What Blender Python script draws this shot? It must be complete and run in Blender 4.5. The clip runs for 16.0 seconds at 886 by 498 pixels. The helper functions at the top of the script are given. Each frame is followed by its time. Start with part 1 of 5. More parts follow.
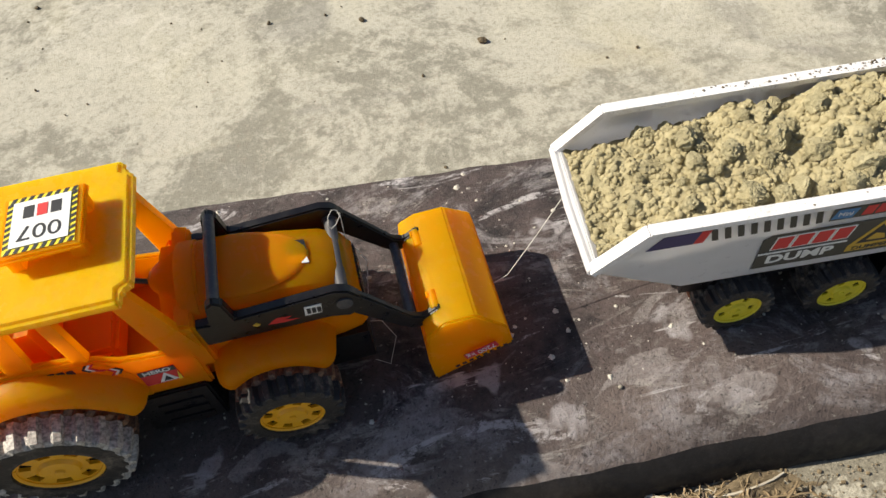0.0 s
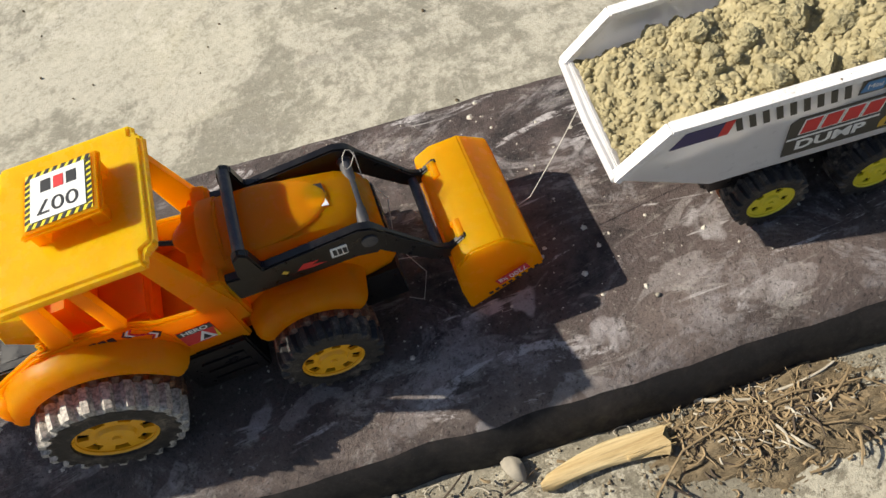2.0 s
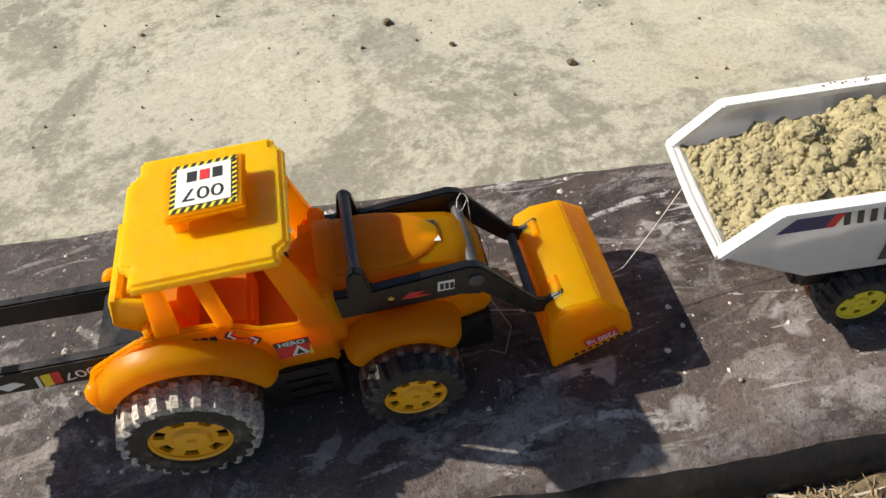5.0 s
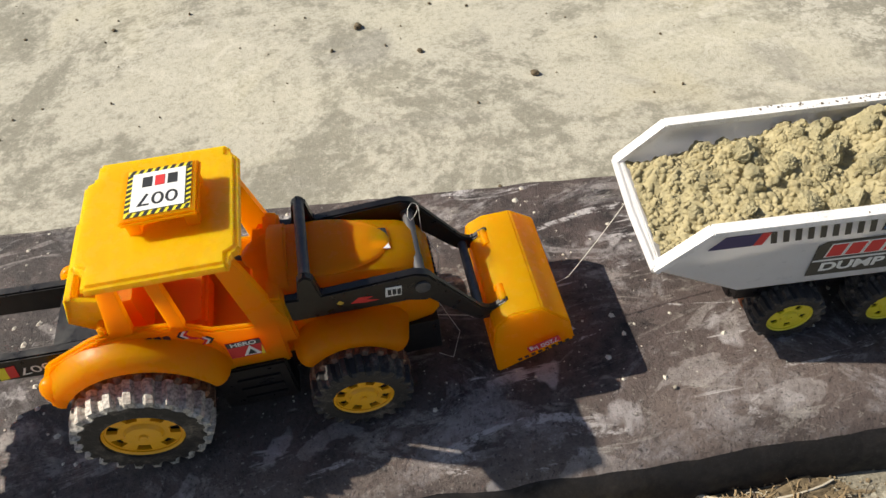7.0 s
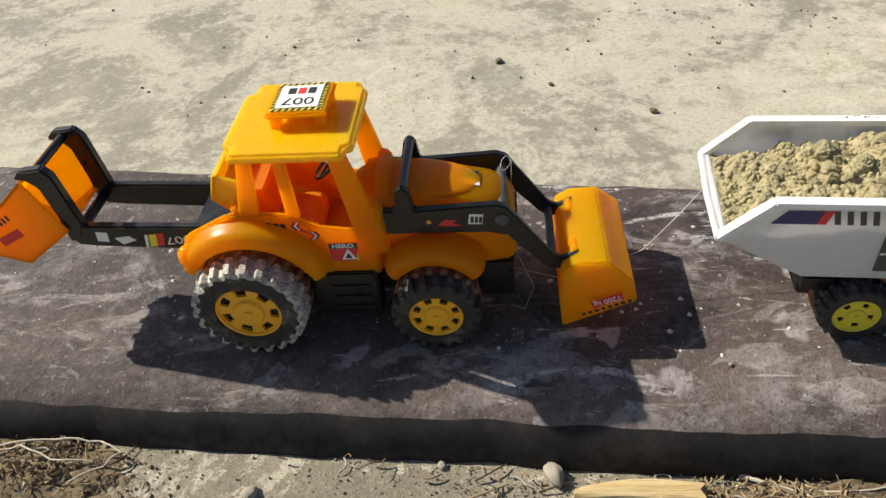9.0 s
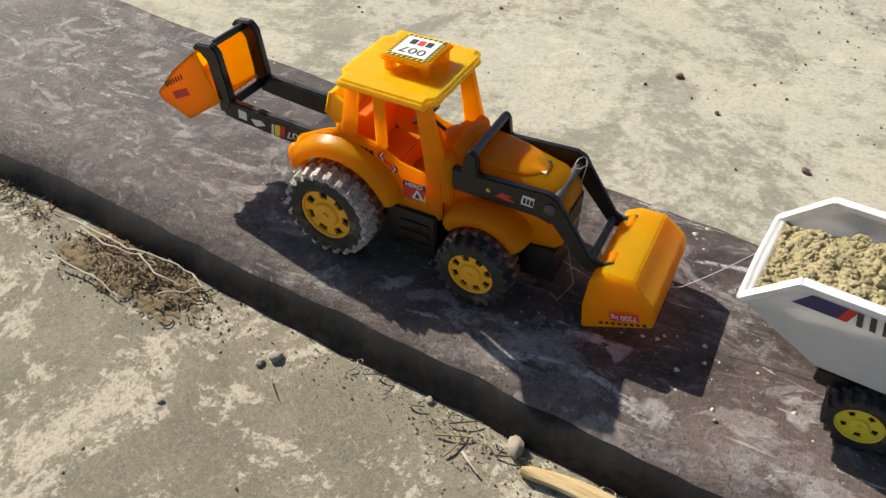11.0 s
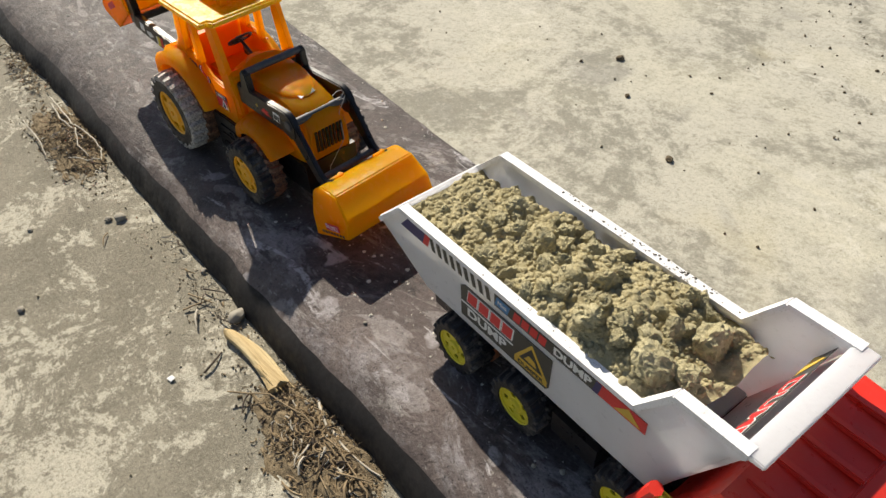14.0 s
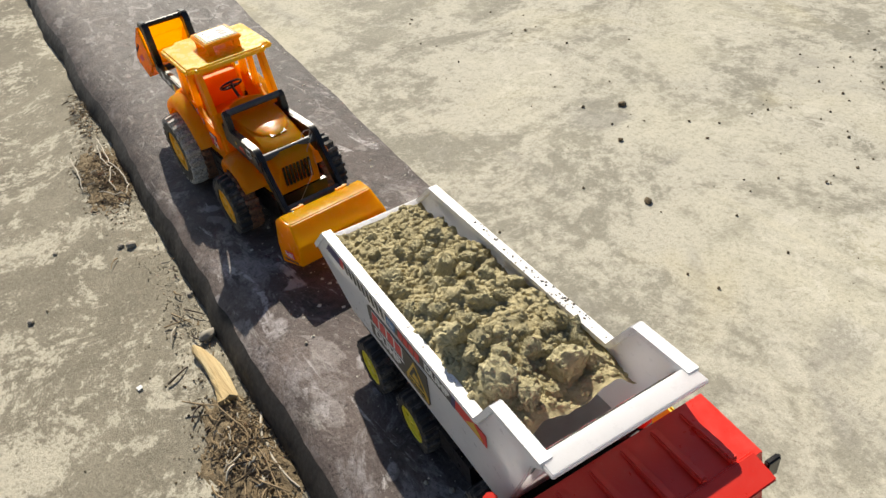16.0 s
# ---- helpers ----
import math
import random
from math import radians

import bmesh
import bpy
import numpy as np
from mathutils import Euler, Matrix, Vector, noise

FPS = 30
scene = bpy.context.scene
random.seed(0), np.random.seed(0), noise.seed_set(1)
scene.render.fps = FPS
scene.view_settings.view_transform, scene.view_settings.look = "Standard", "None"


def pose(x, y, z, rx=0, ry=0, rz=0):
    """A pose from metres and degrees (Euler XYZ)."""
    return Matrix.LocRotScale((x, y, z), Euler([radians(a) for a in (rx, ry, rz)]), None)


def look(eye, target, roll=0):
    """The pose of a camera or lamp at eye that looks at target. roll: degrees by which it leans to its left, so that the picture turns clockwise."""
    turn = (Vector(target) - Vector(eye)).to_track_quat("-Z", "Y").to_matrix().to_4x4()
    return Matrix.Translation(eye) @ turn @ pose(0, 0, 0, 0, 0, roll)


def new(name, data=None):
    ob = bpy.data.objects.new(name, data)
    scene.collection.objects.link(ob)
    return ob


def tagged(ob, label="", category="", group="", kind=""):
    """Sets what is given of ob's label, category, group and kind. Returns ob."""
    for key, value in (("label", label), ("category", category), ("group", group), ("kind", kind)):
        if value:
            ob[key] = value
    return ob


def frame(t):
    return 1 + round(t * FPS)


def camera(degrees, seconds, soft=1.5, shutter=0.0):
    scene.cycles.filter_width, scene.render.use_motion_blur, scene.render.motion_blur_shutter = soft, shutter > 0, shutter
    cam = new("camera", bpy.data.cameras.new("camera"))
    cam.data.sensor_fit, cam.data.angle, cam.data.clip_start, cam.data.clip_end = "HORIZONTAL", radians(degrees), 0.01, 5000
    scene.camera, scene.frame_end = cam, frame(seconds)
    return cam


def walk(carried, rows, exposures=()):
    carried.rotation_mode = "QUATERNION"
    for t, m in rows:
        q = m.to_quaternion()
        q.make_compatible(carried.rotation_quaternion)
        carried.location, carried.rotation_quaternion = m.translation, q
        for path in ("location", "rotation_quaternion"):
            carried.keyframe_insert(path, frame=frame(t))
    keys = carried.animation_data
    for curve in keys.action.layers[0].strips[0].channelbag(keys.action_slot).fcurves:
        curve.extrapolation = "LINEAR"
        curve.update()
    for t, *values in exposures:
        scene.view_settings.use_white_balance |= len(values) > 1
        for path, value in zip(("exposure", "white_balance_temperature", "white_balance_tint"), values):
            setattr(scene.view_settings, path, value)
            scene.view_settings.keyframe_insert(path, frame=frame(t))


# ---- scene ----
cam = camera(62.6, 16.0)
PATH = [
    (0, (0.1935, -0.1753, 0.3913), (0.2234, 0.0854, 0.0257), -8.56),
    (0.5, (0.1912, -0.2410, 0.3459), (0.1852, 0.0782, 0.0288), -21.12),
    (1, (0.2035, -0.1648, 0.4100), (0.1975, 0.0974, 0.0443), -16.61),
    (1.5, (0.2030, -0.2170, 0.3571), (0.1897, 0.0903, 0.0287), -22.65),
    (2, (0.1929, -0.1828, 0.3802), (0.1970, 0.0592, 0.0009), -20.14),
    (2.5, (0.1751, -0.2205, 0.3363), (0.1539, 0.0673, -0.0090), -21.84),
    (3, (0.2224, -0.2107, 0.3673), (0.2241, 0.0568, 0.0054), -12.61),
    (3.5, (0.1950, -0.2405, 0.3577), (0.2082, 0.0487, 0.0132), -12.24),
    (4, (0.2007, -0.2258, 0.3719), (0.2177, 0.0509, 0.0175), -11.13),
    (4.5, (0.1391, -0.2262, 0.3711), (0.1106, 0.0745, 0.0375), -14.29),
    (5, (0.1361, -0.2007, 0.3786), (0.1536, 0.0916, 0.0369), -9.88),
    (5.2, (0.1368, -0.1973, 0.3785), (0.1914, 0.0975, 0.0429), -5.40),
    (7.3, (0.1533, -0.2168, 0.3940), (0.1814, 0.0711, 0.0492), -6.68),
    (7.5, (0.1253, -0.2278, 0.3825), (0.1665, 0.0692, 0.0470), -5.29),
    (8, (0.1453, -0.2691, 0.3717), (0.1531, 0.0410, 0.0457), -6.94),
    (8.5, (0.1782, -0.3137, 0.3336), (0.1331, 0.0228, 0.0383), -10.56),
    (8.7, (0.1708, -0.3148, 0.3447), (0.1328, 0.0232, 0.0500), -7.96),
    (10.8, (0.2433, -0.3469, 0.3923), (0.1051, -0.0378, 0.0959), -0.77),
    (11, (0.2738, -0.3319, 0.3848), (0.1182, -0.0374, 0.0822), -0.16),
    (11.5, (0.3368, -0.2697, 0.3730), (0.1468, -0.0310, 0.0422), 3.04),
    (12, (0.4174, -0.2448, 0.3776), (0.1731, -0.0617, 0.0471), 0.12),
    (12.5, (0.5340, -0.2097, 0.3849), (0.2649, -0.0362, 0.0688), -0.78),
    (13, (0.5319, -0.2598, 0.4109), (0.2882, -0.0459, 0.0989), 0.70),
    (13.5, (0.5529, -0.2378, 0.3920), (0.3144, -0.0189, 0.0794), -2.22),
    (14, (0.6016, -0.2070, 0.4012), (0.3564, 0.0093, 0.0920), -3.02),
    (14.5, (0.6468, -0.1858, 0.4043), (0.3851, 0.0203, 0.1018), -4.89),
    (15, (0.6675, -0.1710, 0.3952), (0.3904, 0.0225, 0.0982), -6.92),
    (15.5, (0.6915, -0.1490, 0.3972), (0.4022, 0.0361, 0.1064), -8.00),
    (16, (0.7066, -0.1336, 0.3973), (0.4060, 0.0500, 0.1173), -7.88),
]
walk(cam, [(t, look(eye, target, roll)) for t, eye, target, roll in PATH])

# ---- light ----
SUN_WAY = Vector((1.1, -0.42, -1.0)).normalized()
world = bpy.data.worlds.new("world")
scene.world = world
world.use_nodes = True
sky = world.node_tree.nodes.new("ShaderNodeTexSky")
sky.sky_type = "NISHITA"
sky.sun_disc = False
sky.sun_elevation = math.asin(-SUN_WAY.z)
sky.sun_rotation = math.atan2(-SUN_WAY.x, -SUN_WAY.y) % (2 * math.pi)
background = world.node_tree.nodes["Background"]
background.inputs["Strength"].default_value = 0.060
world.node_tree.links.new(sky.outputs["Color"], background.inputs["Color"])
sun = new("sun", bpy.data.lights.new("sun", "SUN"))
sun.data.energy = 4.9
sun.data.angle = radians(0.55)
sun.data.color = (1.0, 0.92, 0.77)
sun.matrix_world = look((0, 0, 3), Vector((0, 0, 3)) + SUN_WAY)
scene.view_settings.exposure = 0.49


# ---- materials ----
class Nodes:
    """A small builder for a material's node tree."""

    def __init__(self, name):
        self.mat = bpy.data.materials.new(name)
        self.mat.use_nodes = True
        self.tree = self.mat.node_tree
        self.bsdf = self.tree.nodes["Principled BSDF"]
        self.out = self.tree.nodes["Material Output"]
        self.where = self.add("ShaderNodeTexCoord").outputs["Object"]

    def add(self, kind):
        return self.tree.nodes.new(kind)

    def link(self, a, b):
        self.tree.links.new(a, b)

    def noise(self, scale, detail=4.0, rough=0.6, distort=0.0, stretch=None):
        n = self.add("ShaderNodeTexNoise")
        n.inputs["Scale"].default_value = scale
        n.inputs["Detail"].default_value = detail
        n.inputs["Roughness"].default_value = rough
        n.inputs["Distortion"].default_value = distort
        source = self.where
        if stretch:
            m = self.add("ShaderNodeMapping")
            m.inputs["Scale"].default_value = stretch[:3]
            if len(stretch) > 3:
                m.inputs["Rotation"].default_value[2] = radians(stretch[3])
            self.link(source, m.inputs["Vector"])
            source = m.outputs["Vector"]
        self.link(source, n.inputs["Vector"])
        return n.outputs["Fac"]

    def voronoi(self, scale, feature="F1"):
        n = self.add("ShaderNodeTexVoronoi")
        n.feature = feature
        n.inputs["Scale"].default_value = scale
        self.link(self.where, n.inputs["Vector"])
        return n.outputs["Distance"]

    def ramp(self, fac, *stops):
        n = self.add("ShaderNodeValToRGB")
        while len(n.color_ramp.elements) < len(stops):
            n.color_ramp.elements.new(0.5)
        for e, (at, colour) in zip(n.color_ramp.elements, stops):
            e.position = at
            e.color = (*(colour if isinstance(colour, tuple) else (colour,) * 3), 1)
        self.link(fac, n.inputs["Fac"])
        return n.outputs["Color"]

    def mix(self, fac, a, b, blend="MIX"):
        n = self.add("ShaderNodeMix")
        n.data_type, n.blend_type = "RGBA", blend
        for socket, value in ((n.inputs[0], fac), (n.inputs[6], a), (n.inputs[7], b)):
            if isinstance(value, (int, float)):
                socket.default_value = value
            elif isinstance(value, tuple):
                socket.default_value = (*value, 1)
            else:
                self.link(value, socket)
        return n.outputs[2]

    def math(self, op, a, b=0.0):
        n = self.add("ShaderNodeMath")
        n.operation = op
        for socket, value in zip(n.inputs, (a, b)):
            if isinstance(value, (int, float)):
                socket.default_value = value
            else:
                self.link(value, socket)
        return n.outputs[0]

    def bump(self, height, strength, distance):
        n = self.add("ShaderNodeBump")
        n.inputs["Strength"].default_value = strength
        n.inputs["Distance"].default_value = distance
        self.link(height, n.inputs["Height"])
        self.link(n.outputs["Normal"], self.bsdf.inputs["Normal"])

    def done(self, colour, rough=0.5, metal=0.0, spec=0.5):
        for key, value in (("Base Color", colour), ("Roughness", rough), ("Metallic", metal), ("Specular IOR Level", spec)):
            socket = self.bsdf.inputs[key]
            if isinstance(value, (int, float)):
                socket.default_value = value
            elif isinstance(value, tuple):
                socket.default_value = (*value, 1)
            else:
                self.link(value, socket)
        return self.mat


def plastic(name, colour, dust=(0.42, 0.37, 0.27), amount=0.25, rough=0.32, glow=0.0, grime=0.0):
    """Moulded toy plastic: a soft gloss, fine scuffs, dust in patches; glow lets light through thin walls."""
    n = Nodes(name)
    patch = n.ramp(n.noise(55, 5, 0.7), (0.5, 0.0), (0.78, 1.0))
    speck = n.ramp(n.noise(900, 2, 0.5), (0.60, 0.0), (0.72, 1.0))
    tint = n.mix(n.noise(30, 3), tuple(c * 0.95 for c in colour), tuple(min(1, c * 1.06) for c in colour))
    base = n.mix(n.math("MULTIPLY", patch, amount), tint, dust)
    base = n.mix(n.math("MULTIPLY", speck, amount * 0.7), base, dust)
    if grime:
        dark = n.ramp(n.noise(120, 5, 0.7, 0.6), (0.60, 0.0), (0.72, 1.0))
        base = n.mix(n.math("MULTIPLY", dark, grime), base, (0.10, 0.07, 0.04))
    n.bump(n.noise(420, 4), 0.12, 0.0006)
    mat = n.done(base, n.ramp(n.noise(140, 4), (0.3, rough * 0.8), (0.75, min(1, rough * 1.7))))
    if glow:
        n.bsdf.inputs["Subsurface Weight"].default_value = 0.7
        n.bsdf.inputs["Subsurface Radius"].default_value = tuple(0.15 + 0.85 * c for c in colour)
        n.bsdf.inputs["Subsurface Scale"].default_value = 0.010
        thin = n.add("ShaderNodeBsdfTranslucent")
        n.link(base, thin.inputs["Color"])
        both = n.add("ShaderNodeMixShader")
        both.inputs["Fac"].default_value = glow
        n.link(n.bsdf.outputs[0], both.inputs[1])
        n.link(thin.outputs[0], both.inputs[2])
        n.link(both.outputs[0], n.out.inputs["Surface"])
    return mat


def plain(name, colour, rough=0.45, vary=0.12, metal=0.0):
    n = Nodes(name)
    c = n.mix(n.noise(200, 4), tuple(v * (1 - vary) for v in colour), tuple(min(1, v * (1 + vary)) for v in colour))
    return n.done(c, rough, metal)


M_YELLOW = plastic("yellow_plastic", (1.0, 0.55, 0.002), amount=0.02, rough=0.26, glow=0.70)
M_SHELL = plastic("thin_yellow_plastic", (1.0, 0.60, 0.003), amount=0.02, rough=0.22, glow=0.36)
M_HOOD = plastic("hood_plastic", (1.0, 0.48, 0.002), amount=0.02, rough=0.26, glow=0.72)
M_BUCKET = plastic("bucket_plastic", (1.0, 0.57, 0.002), amount=0.02, rough=0.2, glow=0.66)
M_ORANGE = plastic("orange_plastic", (1.0, 0.51, 0.002), amount=0.02, rough=0.28, glow=0.68, grime=0.06)
M_SEAT = plastic("seat_plastic", (1.0, 0.31, 0.002), amount=0.03, glow=0.55)
M_BLACK = plastic("black_plastic", (0.006, 0.005, 0.006), amount=0.03, rough=0.30)
M_BAR = plastic("grey_plastic", (0.055, 0.055, 0.065), amount=0.22, rough=0.42)
M_WHITE = plastic("white_plastic", (0.86, 0.85, 0.87), amount=0.08, rough=0.3, glow=0.30)
M_RIM = plastic("dusty_white_plastic", (0.82, 0.81, 0.82), dust=(0.22, 0.18, 0.11), amount=0.55, rough=0.4)
M_RED = plastic("red_plastic", (0.75, 0.035, 0.02), amount=0.06)
M_LEMON = plastic("lemon_plastic", (0.72, 0.60, 0.03), amount=0.14, rough=0.4)
M_LID = plastic("yellow_gloss", (1.0, 0.46, 0.003), amount=0.03, rough=0.2, glow=0.65)
M_HUB = plastic("hub_plastic", (0.86, 0.42, 0.01), amount=0.10, grime=0.25)
M_CLAY = plastic("terracotta_plastic", (0.42, 0.13, 0.05), amount=0.35, rough=0.6)

PRINT_WHITE = plain("print_white", (0.80, 0.80, 0.78))
PRINT_BLACK = plain("print_black", (0.02, 0.02, 0.022))
PRINT_RED = plain("print_red", (0.62, 0.03, 0.03))
PRINT_YELLOW = plain("print_yellow", (0.80, 0.66, 0.03))
PRINT_GOLD = plain("print_gold", (0.62, 0.40, 0.05))
PRINT_NAVY = plain("print_navy", (0.035, 0.03, 0.12))
PRINT_OLIVE = plain("print_charcoal", (0.05, 0.048, 0.04))
PRINT_BLUE = plain("print_blue", (0.06, 0.20, 0.42))


def tyre_material(name, low, high, dusty):
    n = Nodes(name)
    dust = n.ramp(n.noise(60, 6, 0.75), (low, 0.0), (high, 1.0))
    fine = n.ramp(n.noise(520, 3), (0.35, 0.3), (0.65, 1.0))
    c = n.mix(n.math("MULTIPLY", dust, fine), (0.016, 0.015, 0.016), dusty)
    n.bump(n.noise(600, 4), 0.3, 0.0008)
    return n.done(c, 0.62)


def strip_material():
    """Black paint on a cement kerb, worn to pale, chalky cement in streaks and flecks."""
    n = Nodes("worn_black_paint")
    big = n.noise(8, 8, 0.7, 0.9, (0.6, 1.0, 1.0, 8))
    streak = n.noise(30, 8, 0.75, 1.4, (0.40, 1.0, 1.0, 8))
    fleck = n.noise(260, 4, 0.65)
    fleck2 = n.noise(95, 6, 0.8)
    base = n.mix(n.ramp(n.noise(40, 8, 0.8), (0.38, 0.0), (0.64, 1.0)), (0.014, 0.011, 0.012), (0.094, 0.069, 0.066))
    base = n.mix(n.ramp(big, (0.42, 0.0), (0.62, 0.85)), base, (0.126, 0.096, 0.088))
    pale = n.math("MULTIPLY", n.ramp(n.noise(13, 8, 0.75, 1.0, (0.7, 1.0, 1.0, 8)), (0.525, 0.0), (0.60, 1.0)), n.ramp(n.noise(70, 7, 0.8), (0.36, 0.1), (0.58, 1.0)))
    base = n.mix(n.math("MULTIPLY", pale, 0.85), base, (0.33, 0.305, 0.310))
    smear = n.math("MULTIPLY", n.ramp(n.noise(17, 7, 0.7, 1.8, (0.45, 1.3, 1.0, 20)), (0.585, 0.0), (0.625, 1.0)), n.ramp(n.noise(120, 6, 0.8, 0.4), (0.40, 0.0), (0.52, 1.0)))
    base = n.mix(n.math("MULTIPLY", smear, 0.85), base, (0.54, 0.51, 0.515))
    scrape = n.math("MULTIPLY", n.ramp(n.noise(44, 5, 0.6, 0.8, (0.16, 1.4, 1.0, -22)), (0.63, 0.0), (0.66, 1.0)), n.ramp(n.noise(26, 4, 0.6), (0.46, 0.0), (0.56, 1.0)))
    base = n.mix(n.math("MULTIPLY", scrape, 0.8), base, (0.52, 0.49, 0.49))
    blotch = n.math("MULTIPLY", n.ramp(n.noise(24, 3, 0.5, 0.5), (0.655, 0.0), (0.685, 1.0)), n.ramp(n.noise(140, 5, 0.7), (0.30, 0.5), (0.55, 1.0)))
    base = n.mix(n.math("MULTIPLY", blotch, 0.85), base, (0.40, 0.37, 0.375))
    flake = n.math("MULTIPLY", n.ramp(n.noise(52, 8, 0.85, 0.3), (0.40, 1.0), (0.44, 0.0)), n.ramp(n.noise(6, 4), (0.40, 0.0), (0.58, 1.0)))
    base = n.mix(n.math("MULTIPLY", flake, 0.75), base, (0.017, 0.013, 0.014))
    split = n.add("ShaderNodeSeparateXYZ")
    n.link(n.where, split.inputs[0])
    across = n.math("ADD", split.outputs["Y"], n.math("MULTIPLY", split.outputs["X"], 0.14))
    across = n.math("ADD", across, n.math("MULTIPLY", n.noise(16, 6, 0.7), 0.12))
    trodden = n.math("MULTIPLY", n.ramp(across, (0.040, 1.0), (0.105, 0.0)), n.ramp(n.noise(75, 7, 0.8), (0.34, 0.25), (0.60, 1.0)))
    base = n.mix(n.math("MULTIPLY", trodden, 0.60), base, (0.215, 0.170, 0.148))
    back = n.math("ADD", split.outputs["X"], n.math("MULTIPLY", n.noise(9, 6, 0.7), 0.22))
    kept = n.math("MULTIPLY", n.ramp(back, (0.05, 1.0), (0.24, 0.0)), n.ramp(n.noise(48, 7, 0.8, 0.5), (0.38, 1.0), (0.60, 0.25)))
    base = n.mix(n.math("MULTIPLY", kept, 0.88), base, (0.028, 0.022, 0.023))
    patch = n.math("MULTIPLY", n.ramp(n.noise(31, 4, 0.55, 0.9, (0.55, 1.1, 1.0, 6)), (0.60, 0.0), (0.635, 1.0)), n.ramp(n.noise(210, 5, 0.8), (0.34, 0.35), (0.56, 1.0)))
    base = n.mix(n.math("MULTIPLY", patch, 0.5), base, (0.36, 0.325, 0.315))
    wear = n.math("MULTIPLY", n.ramp(streak, (0.54, 0.0), (0.62, 1.0)), n.ramp(fleck2, (0.38, 0.0), (0.54, 1.0)))
    wear = n.math("MULTIPLY", wear, n.ramp(n.noise(11, 4, 0.6), (0.40, 0.15), (0.62, 1.0)))
    base = n.mix(n.math("MULTIPLY", wear, 0.85), base, (0.34, 0.31, 0.285))
    base = n.mix(n.math("MULTIPLY", n.ramp(fleck, (0.62, 0.0), (0.69, 1.0)), 0.6), base, (0.36, 0.33, 0.29))
    base = n.mix(n.math("MULTIPLY", n.ramp(n.noise(480, 3), (0.30, 1.0), (0.42, 0.0)), 0.7), base, (0.010, 0.008, 0.008))
    h = n.math("ADD", n.math("MULTIPLY", n.noise(60, 8, 0.8), 1.0), n.math("MULTIPLY", fleck, 0.35))
    n.bump(h, 0.6, 0.004)
    return n.done(base, n.ramp(streak, (0.3, 0.50), (0.7, 0.80)), spec=0.35)


def concrete_material():
    """Dusty cement: pale scaled patches over grey, fine grit, faint trowel lines and yellowish stains."""
    n = Nodes("dusty_cement")
    patch = n.noise(4.5, 9, 0.72, 0.7)
    scale = n.noise(46, 8, 0.8)
    grit = n.noise(620, 3, 0.6)
    edge = n.math("ADD", n.math("MULTIPLY", patch, 0.60), n.math("MULTIPLY", scale, 0.40))
    base = n.mix(n.ramp(edge, (0.455, 0.0), (0.515, 1.0)), (0.262, 0.248, 0.203), (0.465, 0.440, 0.368))
    base = n.mix(n.ramp(n.noise(2.1, 5, 0.6), (0.48, 0.0), (0.64, 0.85)), base, (0.51, 0.480, 0.380))
    base = n.mix(n.math("MULTIPLY", n.ramp(n.noise(9, 6, 0.65, 0.5), (0.60, 0.0), (0.72, 1.0)), 0.35), base, (0.22, 0.20, 0.155))
    base = n.mix(n.math("MULTIPLY", n.ramp(n.noise(5, 3), (0.62, 0.0), (0.75, 1.0)), 0.3), base, (0.50, 0.42, 0.22))
    soft = n.noise(6.5, 5, 0.55, 1.2, (0.7, 1.1, 1.0, 25))
    base = n.mix(n.math("MULTIPLY", n.ramp(soft, (0.57, 0.0), (0.68, 1.0)), 0.6), base, (0.255, 0.243, 0.215))
    base = n.mix(n.math("MULTIPLY", n.ramp(n.noise(3.3, 4, 0.55, 0.6), (0.56, 0.0), (0.70, 1.0)), 0.35), base, (0.55, 0.49, 0.30))
    mottle = n.noise(210, 6, 0.8)
    base = n.mix(n.math("MULTIPLY", n.ramp(mottle, (0.36, 1.0), (0.50, 0.0)), 0.50), base, (0.20, 0.185, 0.145))
    base = n.mix(n.math("MULTIPLY", n.ramp(mottle, (0.54, 0.0), (0.66, 1.0)), 0.40), base, (0.60, 0.565, 0.46))
    pit = n.math("MULTIPLY", n.ramp(n.noise(150, 4, 0.7), (0.27, 1.0), (0.33, 0.0)), n.ramp(n.noise(8, 4), (0.42, 0.0), (0.58, 1.0)))
    base = n.mix(n.math("MULTIPLY", pit, 0.8), base, (0.11, 0.095, 0.07))
    skin = n.math("MULTIPLY", n.ramp(n.noise(36, 8, 0.8, 0.4), (0.535, 0.0), (0.56, 1.0)), n.ramp(n.noise(3.7, 4, 0.6), (0.46, 0.0), (0.60, 1.0)))
    base = n.mix(n.math("MULTIPLY", skin, 0.55), base, (0.60, 0.57, 0.49))
    line = n.noise(22, 3, 0.5, 0.2, (0.10, 1.0, 1.0, 30))
    base = n.mix(n.math("MULTIPLY", n.ramp(line, (0.66, 0.0), (0.72, 1.0)), 0.25), base, (0.58, 0.54, 0.42))
    base = n.mix(n.math("MULTIPLY", n.ramp(grit, (0.30, 1.0), (0.40, 0.0)), 0.5), base, (0.15, 0.13, 0.10))
    h = n.math("ADD", n.math("MULTIPLY", scale, 0.8), n.math("MULTIPLY", grit, 0.35))
    n.bump(h, 0.45, 0.003)
    return n.done(base, 0.9, spec=0.2)


